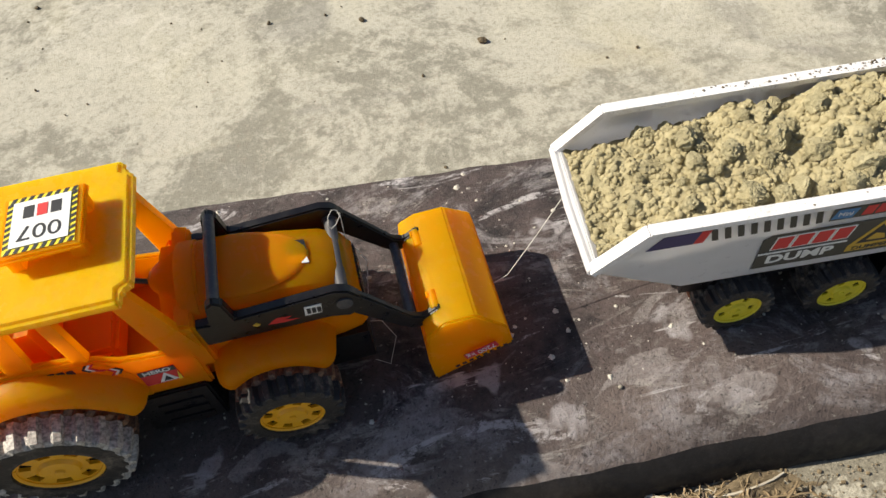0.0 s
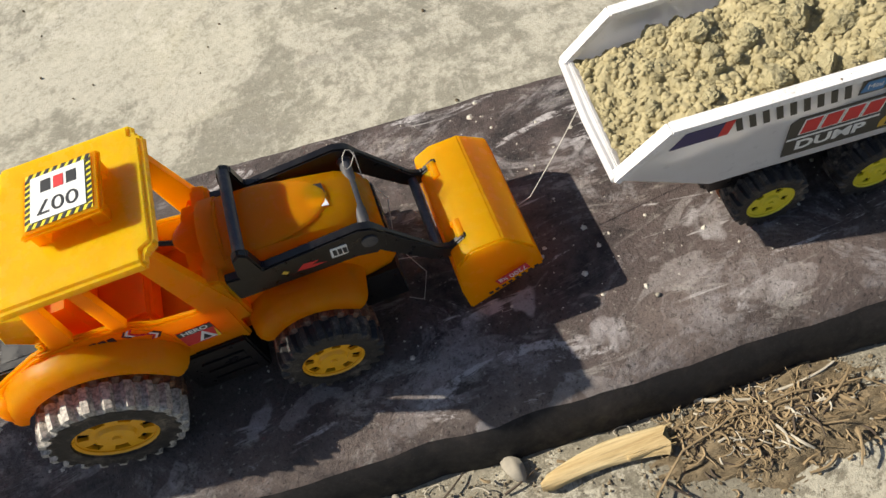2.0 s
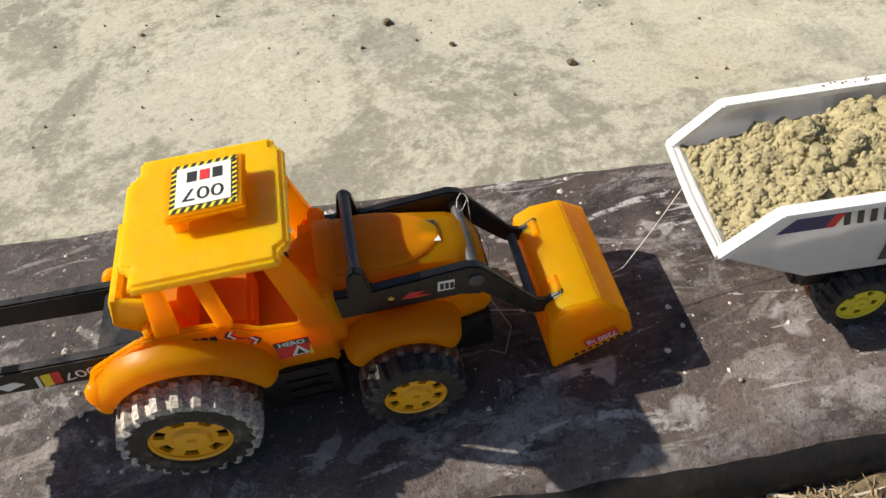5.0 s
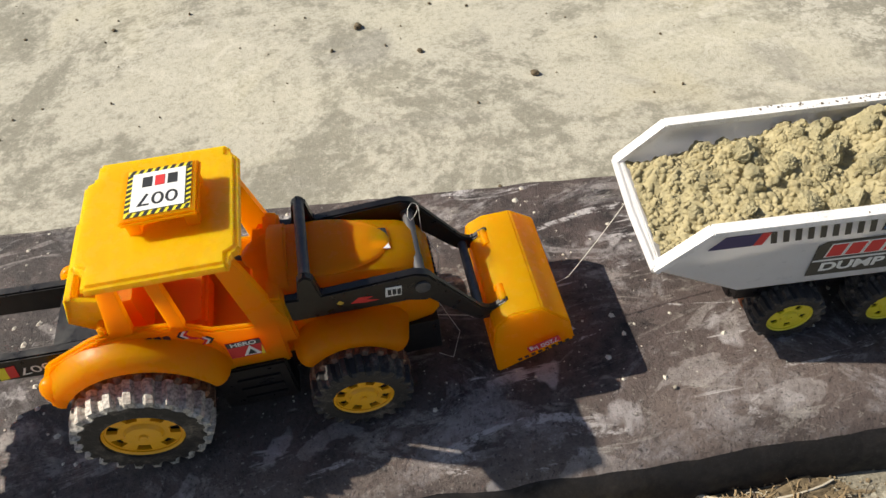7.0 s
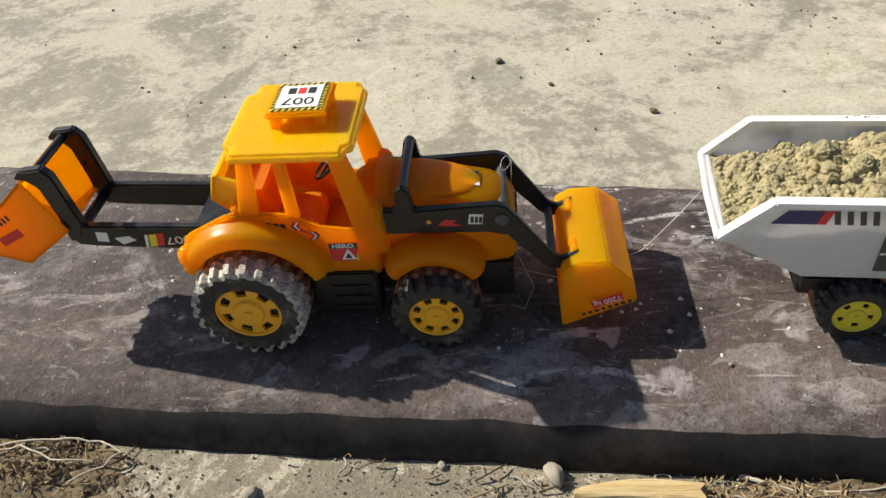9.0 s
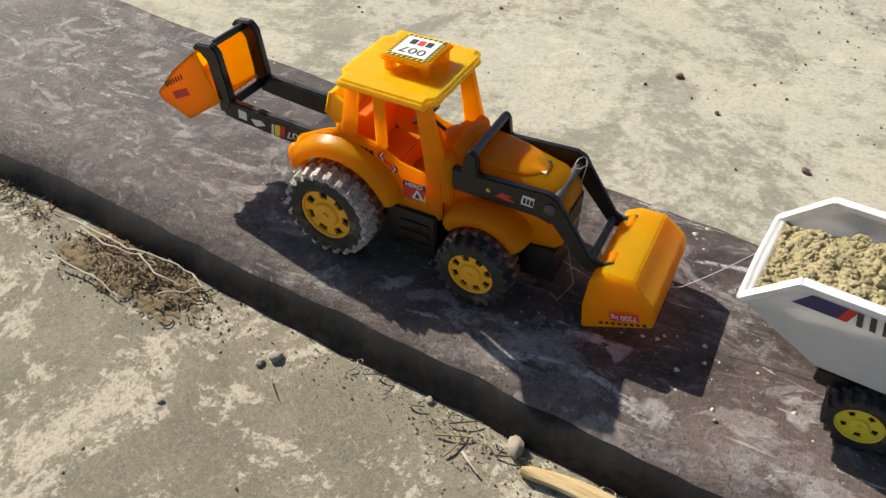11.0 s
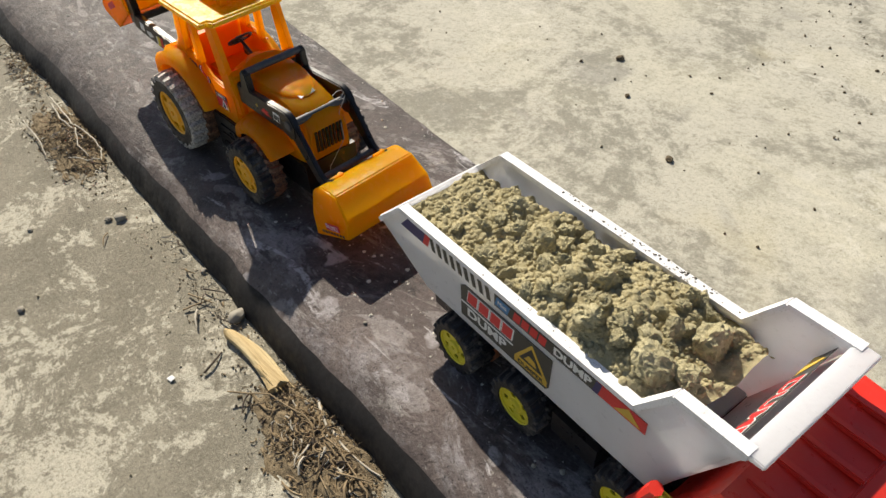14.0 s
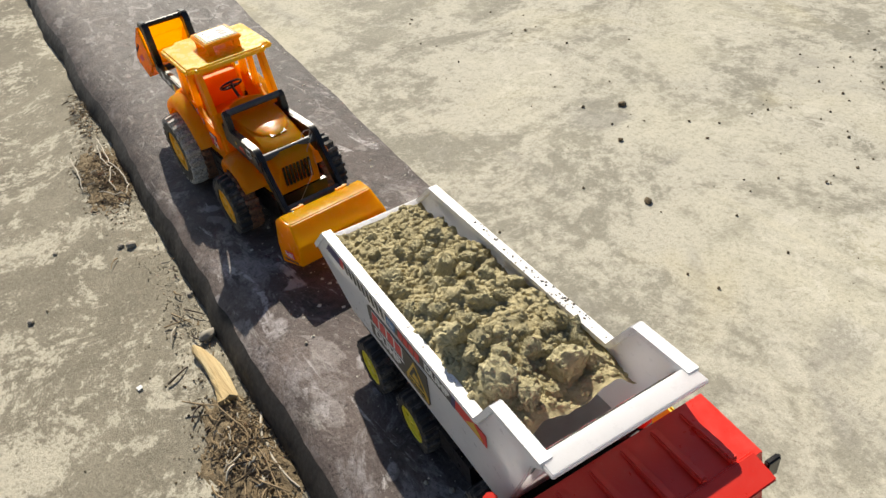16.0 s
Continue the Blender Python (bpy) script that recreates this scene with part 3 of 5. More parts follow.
def build_loader():
    root = thing("toy_backhoe_loader", pose(0, 0, 0), "yellow-orange plastic toy backhoe loader standing on the black kerb", "toy loader")
    for x, r, w, rim, y, lugs, holes in ((0, 0.0375, 0.031, 0.0215, 0.0130, 22, 7), (0.12, 0.029, 0.024, 0.0172, 0.0105, 20, 8)):
        for yy, out in zip(both(y), (-1, 1)):
            wheel(root, (x, yy, r), r, w, rim, M_HUB, lugs, holes, out)
    # chassis
    under = box((-0.022, 0.034, 0.022), (0.150, 2 * CY - 0.034, 0.052), 0.002)
    add_box(under, (0.100, 0.030, 0.018), (0.170, 2 * CY - 0.030, 0.046))
    add_rod(under, (0, 0.01, 0.0375), (0, 2 * CY - 0.01, 0.0375), 0.004)
    add_rod(under, (0.12, 0.01, 0.029), (0.12, 2 * CY - 0.01, 0.029), 0.004)
    part("chassis", under, M_BLACK, root, "black plastic chassis")
    for y0, y1 in ((0.020, 0.036), (2 * CY - 0.036, 2 * CY - 0.020)):
        step = box((0.040, y0, 0.012), (0.082, y1, 0.050), 0.0012)
        yo = y0 if y0 < CY else y1
        for z in (0.018, 0.027, 0.036):
            add_box(step, (0.052, yo - 0.0012 if y0 < CY else yo - 0.001, z), (0.076, yo + 0.001 if y0 < CY else yo + 0.0012, z + 0.004))
        part("side_step", step, M_BLACK, root, "black ribbed side step")
    # front weight under the nose
    nose = slab([(0.150, 0.014), (0.164, 0.020), (0.170, 0.034), (0.169, 0.048), (0.150, 0.050)], 0.034, 2 * CY - 0.034, 0.003)
    part("front_weight", nose, M_BLACK, root)
    # hood: a tapered, rounded shell
    hood = bmesh.new()
    stations = [(0.078, 0.0285, 0.103, 0.046), (0.100, 0.029, 0.102, 0.046), (0.135, 0.031, 0.097, 0.045), (0.157, 0.0325, 0.092, 0.045), (0.1675, 0.0345, 0.0865, 0.046), (0.1720, 0.037, 0.079, 0.049)]
    rings = []
    for x, y, top, low in stations:
        half, ring = CY - y, []
        for sy, z in ((-1, low), (-1, top - 0.020), (-0.93, top - 0.010), (-0.76, top - 0.003), (-0.4, top), (0.4, top), (0.76, top - 0.003), (0.93, top - 0.010), (1, top - 0.020), (1, low)):
            ring.append(hood.verts.new((x, CY + half * sy, z)))
        rings.append(ring)
    for a, b in zip(rings, rings[1:]):
        for i in range(9):
            hood.faces.new((a[i], b[i], b[i + 1], a[i + 1]))
    hood.faces.new(rings[0])
    hood.faces.new(rings[-1][::-1])
    part("hood", hood, M_HOOD, root, "rounded orange hood")
    lid = bmesh.new()
    bmesh.ops.create_uvsphere(lid, u_segments=32, v_segments=16, radius=1, matrix=Matrix.Translation((0.112, CY, 0.0982)) @ Matrix.Rotation(radians(6.5), 4, "Y") @ Matrix.Diagonal((0.040, 0.0200, 0.0034, 1)))
    part("hood_lid", lid, M_LID, root, "glossy amber hump on the hood")
    cowl = bmesh.new()
    arch = [(0.0235 * math.cos(math.pi * k / 14), 0.094 + 0.0125 * math.sin(math.pi * k / 14)) for k in range(15)]
    fore = [cowl.verts.new((0.0965, CY + y, z)) for y, z in arch]
    aft = [cowl.verts.new((0.0865, CY + y * 0.96, z + 0.002)) for y, z in arch]
    cowl.faces.new(fore)
    cowl.faces.new(aft[::-1])
    for k in range(15):
        j = (k + 1) % 15
        cowl.faces.new((fore[k], aft[k], aft[j], fore[j]))
    bmesh.ops.recalc_face_normals(cowl, faces=cowl.faces)
    part("cowl", bevelled(cowl, 0.0012, 2, 50), M_ORANGE, root, "curved orange cowl before the cab")
    grille = bmesh.new()
    for k in range(8):
        y = CY + (k - 3.5) * 0.0035
        verts = add_box(grille, (0.1690, y - 0.0011, 0.056), (0.1732, y + 0.0011, 0.0745))
        for v in verts:
            v.co.x -= max(0.0, v.co.z - 0.076) * 0.9
    part("grille", grille, M_BLACK, root, "row of dark grille slots")
    badge = plane_at((0.146, CY, 0.0955), (0, -1, 0), (-0.97, 0, 0.2))
    for x0, x1, mat in ((-0.008, 0.001, PRINT_BLACK), (0.002, 0.007, PRINT_WHITE)):
        part("badge", panel(in_plane(badge, [(x0, -0.004), (x1, -0.005), (x1, 0.006), (x0, 0.005)]), 0.0006), mat, root)
    # mudguards
    for y0, s in ((0.0095, 1), (2 * CY - 0.0095, -1)):
        guard = fender(0.0045, 0.0405, 0.0475, 18, 150, y0, y0 + s * 0.0150, 26, 0.0)
        m = pose(-0.0335, y0 + s * 0.0085, 0.0700, 0, -24, 0)
        bmesh.ops.create_uvsphere(guard, u_segments=20, v_segments=12, radius=0.0085, matrix=m @ Matrix.Diagonal((0.85, 0.85, 1.15, 1)))
        part("rear_mudguard", guard, M_YELLOW, root, "arched yellow mudguard with a lamp knob")
        # apron between the mudguard and the cab
        apron = slab([(0.040, 0.0475), (0.0550, 0.0475), (0.0570, 0.058), (0.054, 0.075), (0.046, 0.090), (0.020, 0.099), (-0.006, 0.098), (-0.034, 0.084), (-0.042, 0.070), (-0.030, 0.064), (0.0, 0.082), (0.030, 0.074)], *sorted((y0 + s * 0.0125, y0 + s * 0.0170)), 0.0015)
        part("apron", apron, M_YELLOW, root)
    for y0, s in ((0.0080, 1), (2 * CY - 0.0080, -1)):
        guard = fender(0.1195, 0.0335, 0.0335, 30, 146, y0 + s * 0.004, y0 + s * 0.024, 22)
        bmesh.ops.create_uvsphere(guard, u_segments=18, v_segments=10, radius=0.010, matrix=Matrix.Translation((0.119, y0 + s * 0.0185, 0.0680)) @ Matrix.Diagonal((1.35, 0.85, 0.62, 1)))
        part("front_mudguard", guard, M_HOOD, root, "arched yellow front mudguard")
    # cab tub
    side = [(-0.004, 0.050), (0.085, 0.046), (0.086, 0.086), (0.070, 0.084), (0.052, 0.087), (0.036, 0.097), (0.012, 0.100), (-0.004, 0.099)]
    for y0, y1 in ((0.0225, 0.0262), (2 * CY - 0.0262, 2 * CY - 0.0225)):
        part("cab_side", slab(side, y0, y1, 0.0012), M_ORANGE, root)
    part("cab_floor", box((-0.002, 0.026, 0.050), (0.084, 2 * CY - 0.026, 0.062), 0.001), M_SEAT, root)
    part("dashboard", slab([(0.066, 0.062), (0.087, 0.062), (0.090, 0.094), (0.082, 0.098), (0.074, 0.088)], 0.026, 2 * CY - 0.026, 0.002), M_SEAT, root)
    part("firewall", slab([(0.080, 0.062), (0.093, 0.062), (0.092, 0.099), (0.084, 0.102)], 0.0235, 2 * CY - 0.0235, 0.0015), M_ORANGE, root)
    part("rear_wall", slab([(-0.006, 0.052), (-0.001, 0.052), (0.004, 0.104), (0.000, 0.104)], 0.0235, 2 * CY - 0.0235, 0.001), M_ORANGE, root)
    seat = box((0.012, 0.036, 0.062), (0.046, 2 * CY - 0.036, 0.078), 0.003, 3)
    add_box(seat, (0.008, 0.036, 0.074), (0.018, 2 * CY - 0.036, 0.108))
    part("seat", seat, M_SEAT, root, "orange-red moulded seat")
    hopper = bmesh.new()
    for outline, a, b in (([(-0.013, 0.106), (0.004, 0.090), (0.006, 0.093), (-0.010, 0.110)], 0.030, 2 * CY - 0.030), ([(-0.013, 0.106), (-0.010, 0.106), (-0.005, 0.123), (-0.008, 0.123)], 0.030, 2 * CY - 0.030), ([(-0.013, 0.106), (0.004, 0.090), (0.006, 0.118), (-0.007, 0.123)], 0.030, 0.0325), ([(-0.013, 0.106), (0.004, 0.090), (0.006, 0.118), (-0.007, 0.123)], 2 * CY - 0.0325, 2 * CY - 0.030)):
        add_slab(hopper, outline, a, b)
    part("rear_hopper", bevelled(hopper, 0.0006, 1), M_SHELL, root, "small open yellow box behind the cab")
    # pillars: front, middle and rear on both sides
    for (b0, b1), (t0, t1), zb, zt in (((0.074, 0.091), (0.066, 0.076), 0.080, 0.140), ((0.034, 0.041), (0.034, 0.0405), 0.094, 0.141), ((0.004, 0.016), (0.014, 0.021), 0.096, 0.141)):
        for y in both(0.0225):
            bm = bmesh.new()
            quad = [(b0, zb), (b1, zb), (t1, zt), (t0, zt)]
            y0, y1 = sorted((y, y + (0.0045 if y < CY else -0.0045)))
            add_slab(bm, quad, y0, y1)
            part("cab_pillar", bevelled(bm, 0.0012, 2), M_ORANGE, root)
    for y in both(0.0225):
        y0, y1 = sorted((y, y + (0.0045 if y < CY else -0.0045)))
        part("roof_rail", box((0.014, y0, 0.1382), (0.077, y1, 0.1435), 0.001), M_ORANGE, root)
    for x in (0.015, 0.072):
        part("roof_rail", box((x, 0.026, 0.1385), (x + 0.005, 2 * CY - 0.026, 0.1432), 0.001), M_ORANGE, root)
    # roof with notched corners
    x0, x1, y0, y1 = 0.005, 0.0800, 0.0120, 2 * CY - 0.0125
    outline = [(x0 + 0.006, y0), (x1 - 0.001, y0), (x1 - 0.001, y0 + 0.007), (x1 + 0.004, y0 + 0.010), (x1 + 0.004, y1 - 0.010), (x1 - 0.001, y1 - 0.007), (x1 - 0.001, y1), (x0 + 0.006, y1), (x0 + 0.006, y1 - 0.012), (x0, y1 - 0.015), (x0, y0 + 0.015), (x0 + 0.006, y0 + 0.012)]
    roof = bmesh.new()
    lo = [roof.verts.new((x, y, 0.1420 - 0.0016 * (x > 0.07))) for x, y in outline]
    hi = [roof.verts.new((0.0425 + (x - 0.0425) * 0.95, CY + (y - CY) * 0.95, 0.1470 - 0.0014 * (x > 0.07))) for x, y in outline]
    roof.faces.new(lo[::-1])
    roof.faces.new(hi)
    for i in range(len(outline)):
        j = (i + 1) % len(outline)
        roof.faces.new((lo[i], lo[j], hi[j], hi[i]))
    bmesh.ops.recalc_face_normals(roof, faces=roof.faces)
    part("roof", bevelled(roof, 0.0016, 2), M_SHELL, root, "flat yellow roof with notched corners")
    lamp = box((0.0305, 0.0390, 0.1535), (0.0675, 2 * CY - 0.0355, 0.1572), 0.0012)
    for x in (0.0325, 0.0595):
        for y in (0.0415, 0.067):
            add_box(lamp, (x, y, 0.145), (x + 0.006, y + 0.006, 0.155))
    part("roof_box", lamp, M_YELLOW, root, "raised yellow box on four feet")
    # printed plate on the roof box, read from the far side
    plate = plane_at((0.0490, CY + 0.0020, 0.1573), (-1, 0, 0), (0, -1, 0)) @ Matrix.Diagonal((0.83, 0.90, 1, 1))
    part("plate_border", panel(in_plane(plate, rect(-0.0185, -0.0175, 0.0185, 0.0175)), 0.0003), PRINT_YELLOW, root)
    for k in range(8):
        for yy in (-0.0175, 0.0145):
            x = -0.0185 + k * 0.0046
            part("plate_stripe", panel(in_plane(plate, rect(x, yy, x + 0.0022, yy + 0.0030, 0.0016), 0.0003), 0.0002), PRINT_BLACK, root)
        for xx in (-0.0185, 0.0155):
            y = -0.0150 + k * 0.0037
            part("plate_stripe", panel(in_plane(plate, [(xx, y), (xx + 0.003, y + 0.0012), (xx + 0.003, y + 0.0030), (xx, y + 0.0018)], 0.0003), 0.0002), PRINT_BLACK, root)
    part("plate_face", panel(in_plane(plate, rect(-0.0152, -0.0142, 0.0152, 0.0142), 0.0005), 0.0003), PRINT_WHITE, root)
    lettering("007", 0.0125, plate @ pose(0, 0.0062, 0.0009), PRINT_BLACK, root, label="black printed number", wide=1.25)
    for k, mat in enumerate((PRINT_BLACK, PRINT_RED, PRINT_BLACK)):
        part("mark", panel(in_plane(plate, rect(-0.0105 + k * 0.0072, -0.0105, -0.0050 + k * 0.0072, -0.0030), 0.0008), 0.0002), mat, root)
    # side prints on the near and far cab sides
    for y, s in ((0.0218, 1), (2 * CY - 0.0218, -1)):
        m = plane_at((0.0, y, 0.0), (s, 0, 0), (0, 0, 1))
        def spot(pts, mat, lift=0.0003):
            part("sticker", panel([m @ Vector((s * a, b, 0.0001)) for a, b in (pts if s > 0 else pts[::-1])], lift), mat, root)
        for k in range(3):
            spot(rect(0.020 + k * 0.0042, 0.0885 - k * 0.0006, 0.0232 + k * 0.0042, 0.0925 - k * 0.0006), PRINT_BLACK)
        spot([(0.0400, 0.0855), (0.0440, 0.0838), (0.0448, 0.0850), (0.0408, 0.0868)], PRINT_RED)
        spot(rect(0.0550, 0.0600, 0.0735, 0.0745), PRINT_RED)
        spot(rect(0.0552, 0.0702, 0.0733, 0.0743), PRINT_OLIVE, 0.0005)
        lettering("HERO", 0.0046, plane_at((0.0642, y - s * 0.0007, 0.0723), (s, 0, 0), (0, 0, 1)), PRINT_WHITE, root, label="white printed word", bold=0.0001, wide=1.15)
        for cx, cz, way in ((0.0350, 0.0893, -1), (0.0505, 0.0815, 1)):
            for k, mat in enumerate((PRINT_BLACK, PRINT_WHITE, PRINT_RED)):
                a = cx + k * 0.0017 * -way
                for up in (1, -1):
                    pts = [(a, cz), (a + 0.0012, cz), (a + 0.0012 - way * 0.0024, cz + up * 0.0030), (a - way * 0.0024, cz + up * 0.0030)]
                    spot(pts if up > 0 else pts[::-1], mat, 0.0004)
        spot([(0.0620, 0.0612), (0.0715, 0.0612), (0.0668, 0.0698)], PRINT_WHITE, 0.0006)
        spot([(0.0644, 0.0622), (0.0690, 0.0622), (0.0668, 0.0668)], PRINT_BLACK, 0.0008)
        spot([(0.0712, 0.0602), (0.0733, 0.0602), (0.0733, 0.0690)], PRINT_YELLOW, 0.0006)
    # steering wheel
    steer = bmesh.new()
    m = pose(0.056, CY, 0.110, 0, -38, 0)
    ring = [m @ Vector((0.0105 * math.cos(2 * math.pi * k / 20), 0.0105 * math.sin(2 * math.pi * k / 20), 0)) for k in range(21)]
    add_tube(steer, ring, 0.0011, 6)
    for k in range(3):
        a = 2 * math.pi * k / 3
        add_rod(steer, m @ Vector((0, 0, 0)), m @ Vector((0.0105 * math.cos(a), 0.0105 * math.sin(a), 0)), 0.0009, sides=6)
    add_rod(steer, m @ Vector((0, 0, 0)), m @ Vector((0.012, 0, -0.028)), 0.0014, sides=8)
    part("steering_wheel", steer, M_BLACK, root, "black steering wheel")
    build_front_arms(root)
    build_backhoe(root)
    return root


ARM_NEAR, ARM_FAR = 0.0255, 2 * CY - 0.0255


def hang(x, z):
    """Lowers a place on the lift arms, more towards the bucket, and shortens the upright levers."""
    t = min(1.0, max(0.0, (x - 0.106) / 0.1075))
    if x < 0.118 and z > 0.0965:
        z = 0.0965 + (z - 0.0965) * 0.72
    return x - 0.0005 - 0.0048 * t, z - 0.0015 - 0.0100 * t


def build_front_arms(root):
    upper = [(0.086, 0.092), (0.088, 0.082), (0.094, 0.078), (0.158, 0.0815), (0.168, 0.0795), (0.175, 0.084), (0.176, 0.094), (0.171, 0.101), (0.164, 0.103), (0.112, 0.096), (0.110, 0.115), (0.106, 0.119), (0.102, 0.115), (0.099, 0.0955), (0.090, 0.0965)]
    lower = [(0.166, 0.101), (0.174, 0.097), (0.200, 0.064), (0.206, 0.0620), (0.214, 0.0675), (0.2185, 0.066), (0.2185, 0.0605), (0.206, 0.0530), (0.199, 0.0520), (0.193, 0.056), (0.164, 0.085)]
    upper = [hang(x, z) for x, z in upper]
    lower = [hang(x, z) for x, z in lower]
    for y, s in ((ARM_NEAR, 1), (ARM_FAR, -1)):
        y0, y1 = sorted((y, y + s * 0.0058))
        arm = part("loader_arm", slab(upper, y0, y1, 0.0009), M_BLACK, root, "black lift arm")
        px, pz = hang(0.167, 0.0925)
        boss = rod((px, y0 - 0.001, pz), (px, y1 + 0.001, pz), 0.0042)
        part("pivot", boss, M_BAR, arm)
        def spot(pts, mat):
            pts = [hang(x, z) for x, z in (pts if s > 0 else pts[::-1])]
            part("sticker", panel([(x, y - s * 0.0001, z) for x, z in pts], 0.0003), mat, arm)
        spot([(0.126, 0.0860), (0.131, 0.0905), (0.139, 0.0900), (0.135, 0.0880), (0.142, 0.0865), (0.134, 0.0855)], PRINT_RED)
        spot([(0.1455, 0.0880), (0.1545, 0.0885), (0.1555, 0.0960), (0.1465, 0.0955)], PRINT_WHITE)
        for k in range(3):
            part("sticker", panel([(hang(x, z)[0], y - s * 0.0004, hang(x, z)[1]) for x, z in (rect(0.1470 + k * 0.0027, 0.0895, 0.1490 + k * 0.0027, 0.0940, 0.0004) if s > 0 else rect(0.1470 + k * 0.0027, 0.0895, 0.1490 + k * 0.0027, 0.0940, 0.0004)[::-1])], 0.0002), PRINT_BLACK, arm)
        spot([(0.1185, 0.0880), (0.1205, 0.0865), (0.1225, 0.0880), (0.1205, 0.0900)], PRINT_GOLD)
        part("lower_arm", slab(lower, y0 + 0.0008, y1 - 0.0008, 0.0009), M_BLACK, root, "black lower lift arm")
    for x, z, r in ((0.106, 0.1145, 0.0030), (0.167, 0.0925, 0.0032), (0.199, 0.0585, 0.0028)):
        x, z = hang(x, z)
        part("cross_bar", rod((x, ARM_NEAR + 0.004, z), (x, ARM_FAR - 0.004, z), r), M_BAR, root, "dark grey cross bar")
    # bucket: a shell with closed, inward-leaning ends, open below
    y0, y1 = 0.0115, 2 * CY - 0.0115
    outer = [(0.2055, 0.015, 0.0), (0.2035, 0.036, 0.0), (0.2050, 0.0585, 0.003), (0.2150, 0.0660, 0.005), (0.2330, 0.0665, 0.005), (0.2490, 0.0520, 0.002), (0.2520, 0.0360, 0.0)]
    t = 0.0022
    inner = [(0.2080, 0.016, t), (0.2058, 0.036, t), (0.2072, 0.0572, 0.0052), (0.2160, 0.0640, 0.0072), (0.2322, 0.0645, 0.0072), (0.2468, 0.0510, 0.0042), (0.2497, 0.0362, t)]
    bm = bmesh.new()
    def loop(pts, a, s):
        return [bm.verts.new((x - 0.0053, a + s * i, z - 0.0105)) for x, z, i in pts]
    oa, ob_, ia, ib = loop(outer, y0, 1), loop(outer, y1, -1), loop(inner, y0, 1), loop(inner, y1, -1)
    n = len(outer)
    for k in range(n - 1):
        bm.faces.new((oa[k], oa[k + 1], ob_[k + 1], ob_[k]))
        bm.faces.new((ia[k], ib[k], ib[k + 1], ia[k + 1]))
    bm.faces.new(oa)
    bm.faces.new(ob_[::-1])
    bm.faces.new(ia[::-1])
    bm.faces.new(ib)
    for a, b in ((oa, ia), (ob_, ib)):
        bm.faces.new((a[0], b[0], b[-1], a[-1]))
    for k in (0, -1):
        bm.faces.new((oa[k], ia[k], ib[k], ob_[k]))
    bmesh.ops.recalc_face_normals(bm, faces=bm.faces)
    bucket = part("bucket", bevelled(bm, 0.0012, 2), M_BUCKET, root, "deep yellow front bucket tipped downwards")
    for y in (0.034, 2 * CY - 0.034):
        ear = rod((0.2082, y - 0.0055, 0.0535), (0.2082, y + 0.0055, 0.0535), 0.0026)
        add_box(ear, (0.2047, y + 0.0028, 0.0455), (0.2117, y + 0.0052, 0.0550))
        part("bucket_ear", ear, M_YELLOW, bucket)
    m = plane_at((0.2227, y0 - 0.0002, 0.0300), (-0.93, 0, -0.36), (0.36, 0, -0.93))
    def put(pts, mat, lift=0.0003, z=0.0):
        part("sticker", panel([m @ Vector((a, b, z + 0.0010)) for a, b in pts], lift), mat, bucket)
    put(rect(-0.0140, 0.0000, 0.0060, 0.0060), PRINT_RED)
    lettering("7200 kg", 0.0058, m @ pose(-0.0040, 0.0030, 0.0015), PRINT_WHITE, bucket, label="white printed weight", wide=0.95)
    for k in range(8):
        put(rect(-0.0180 + k * 0.0043, 0.0078, -0.0155 + k * 0.0043, 0.0098), PRINT_BLACK)


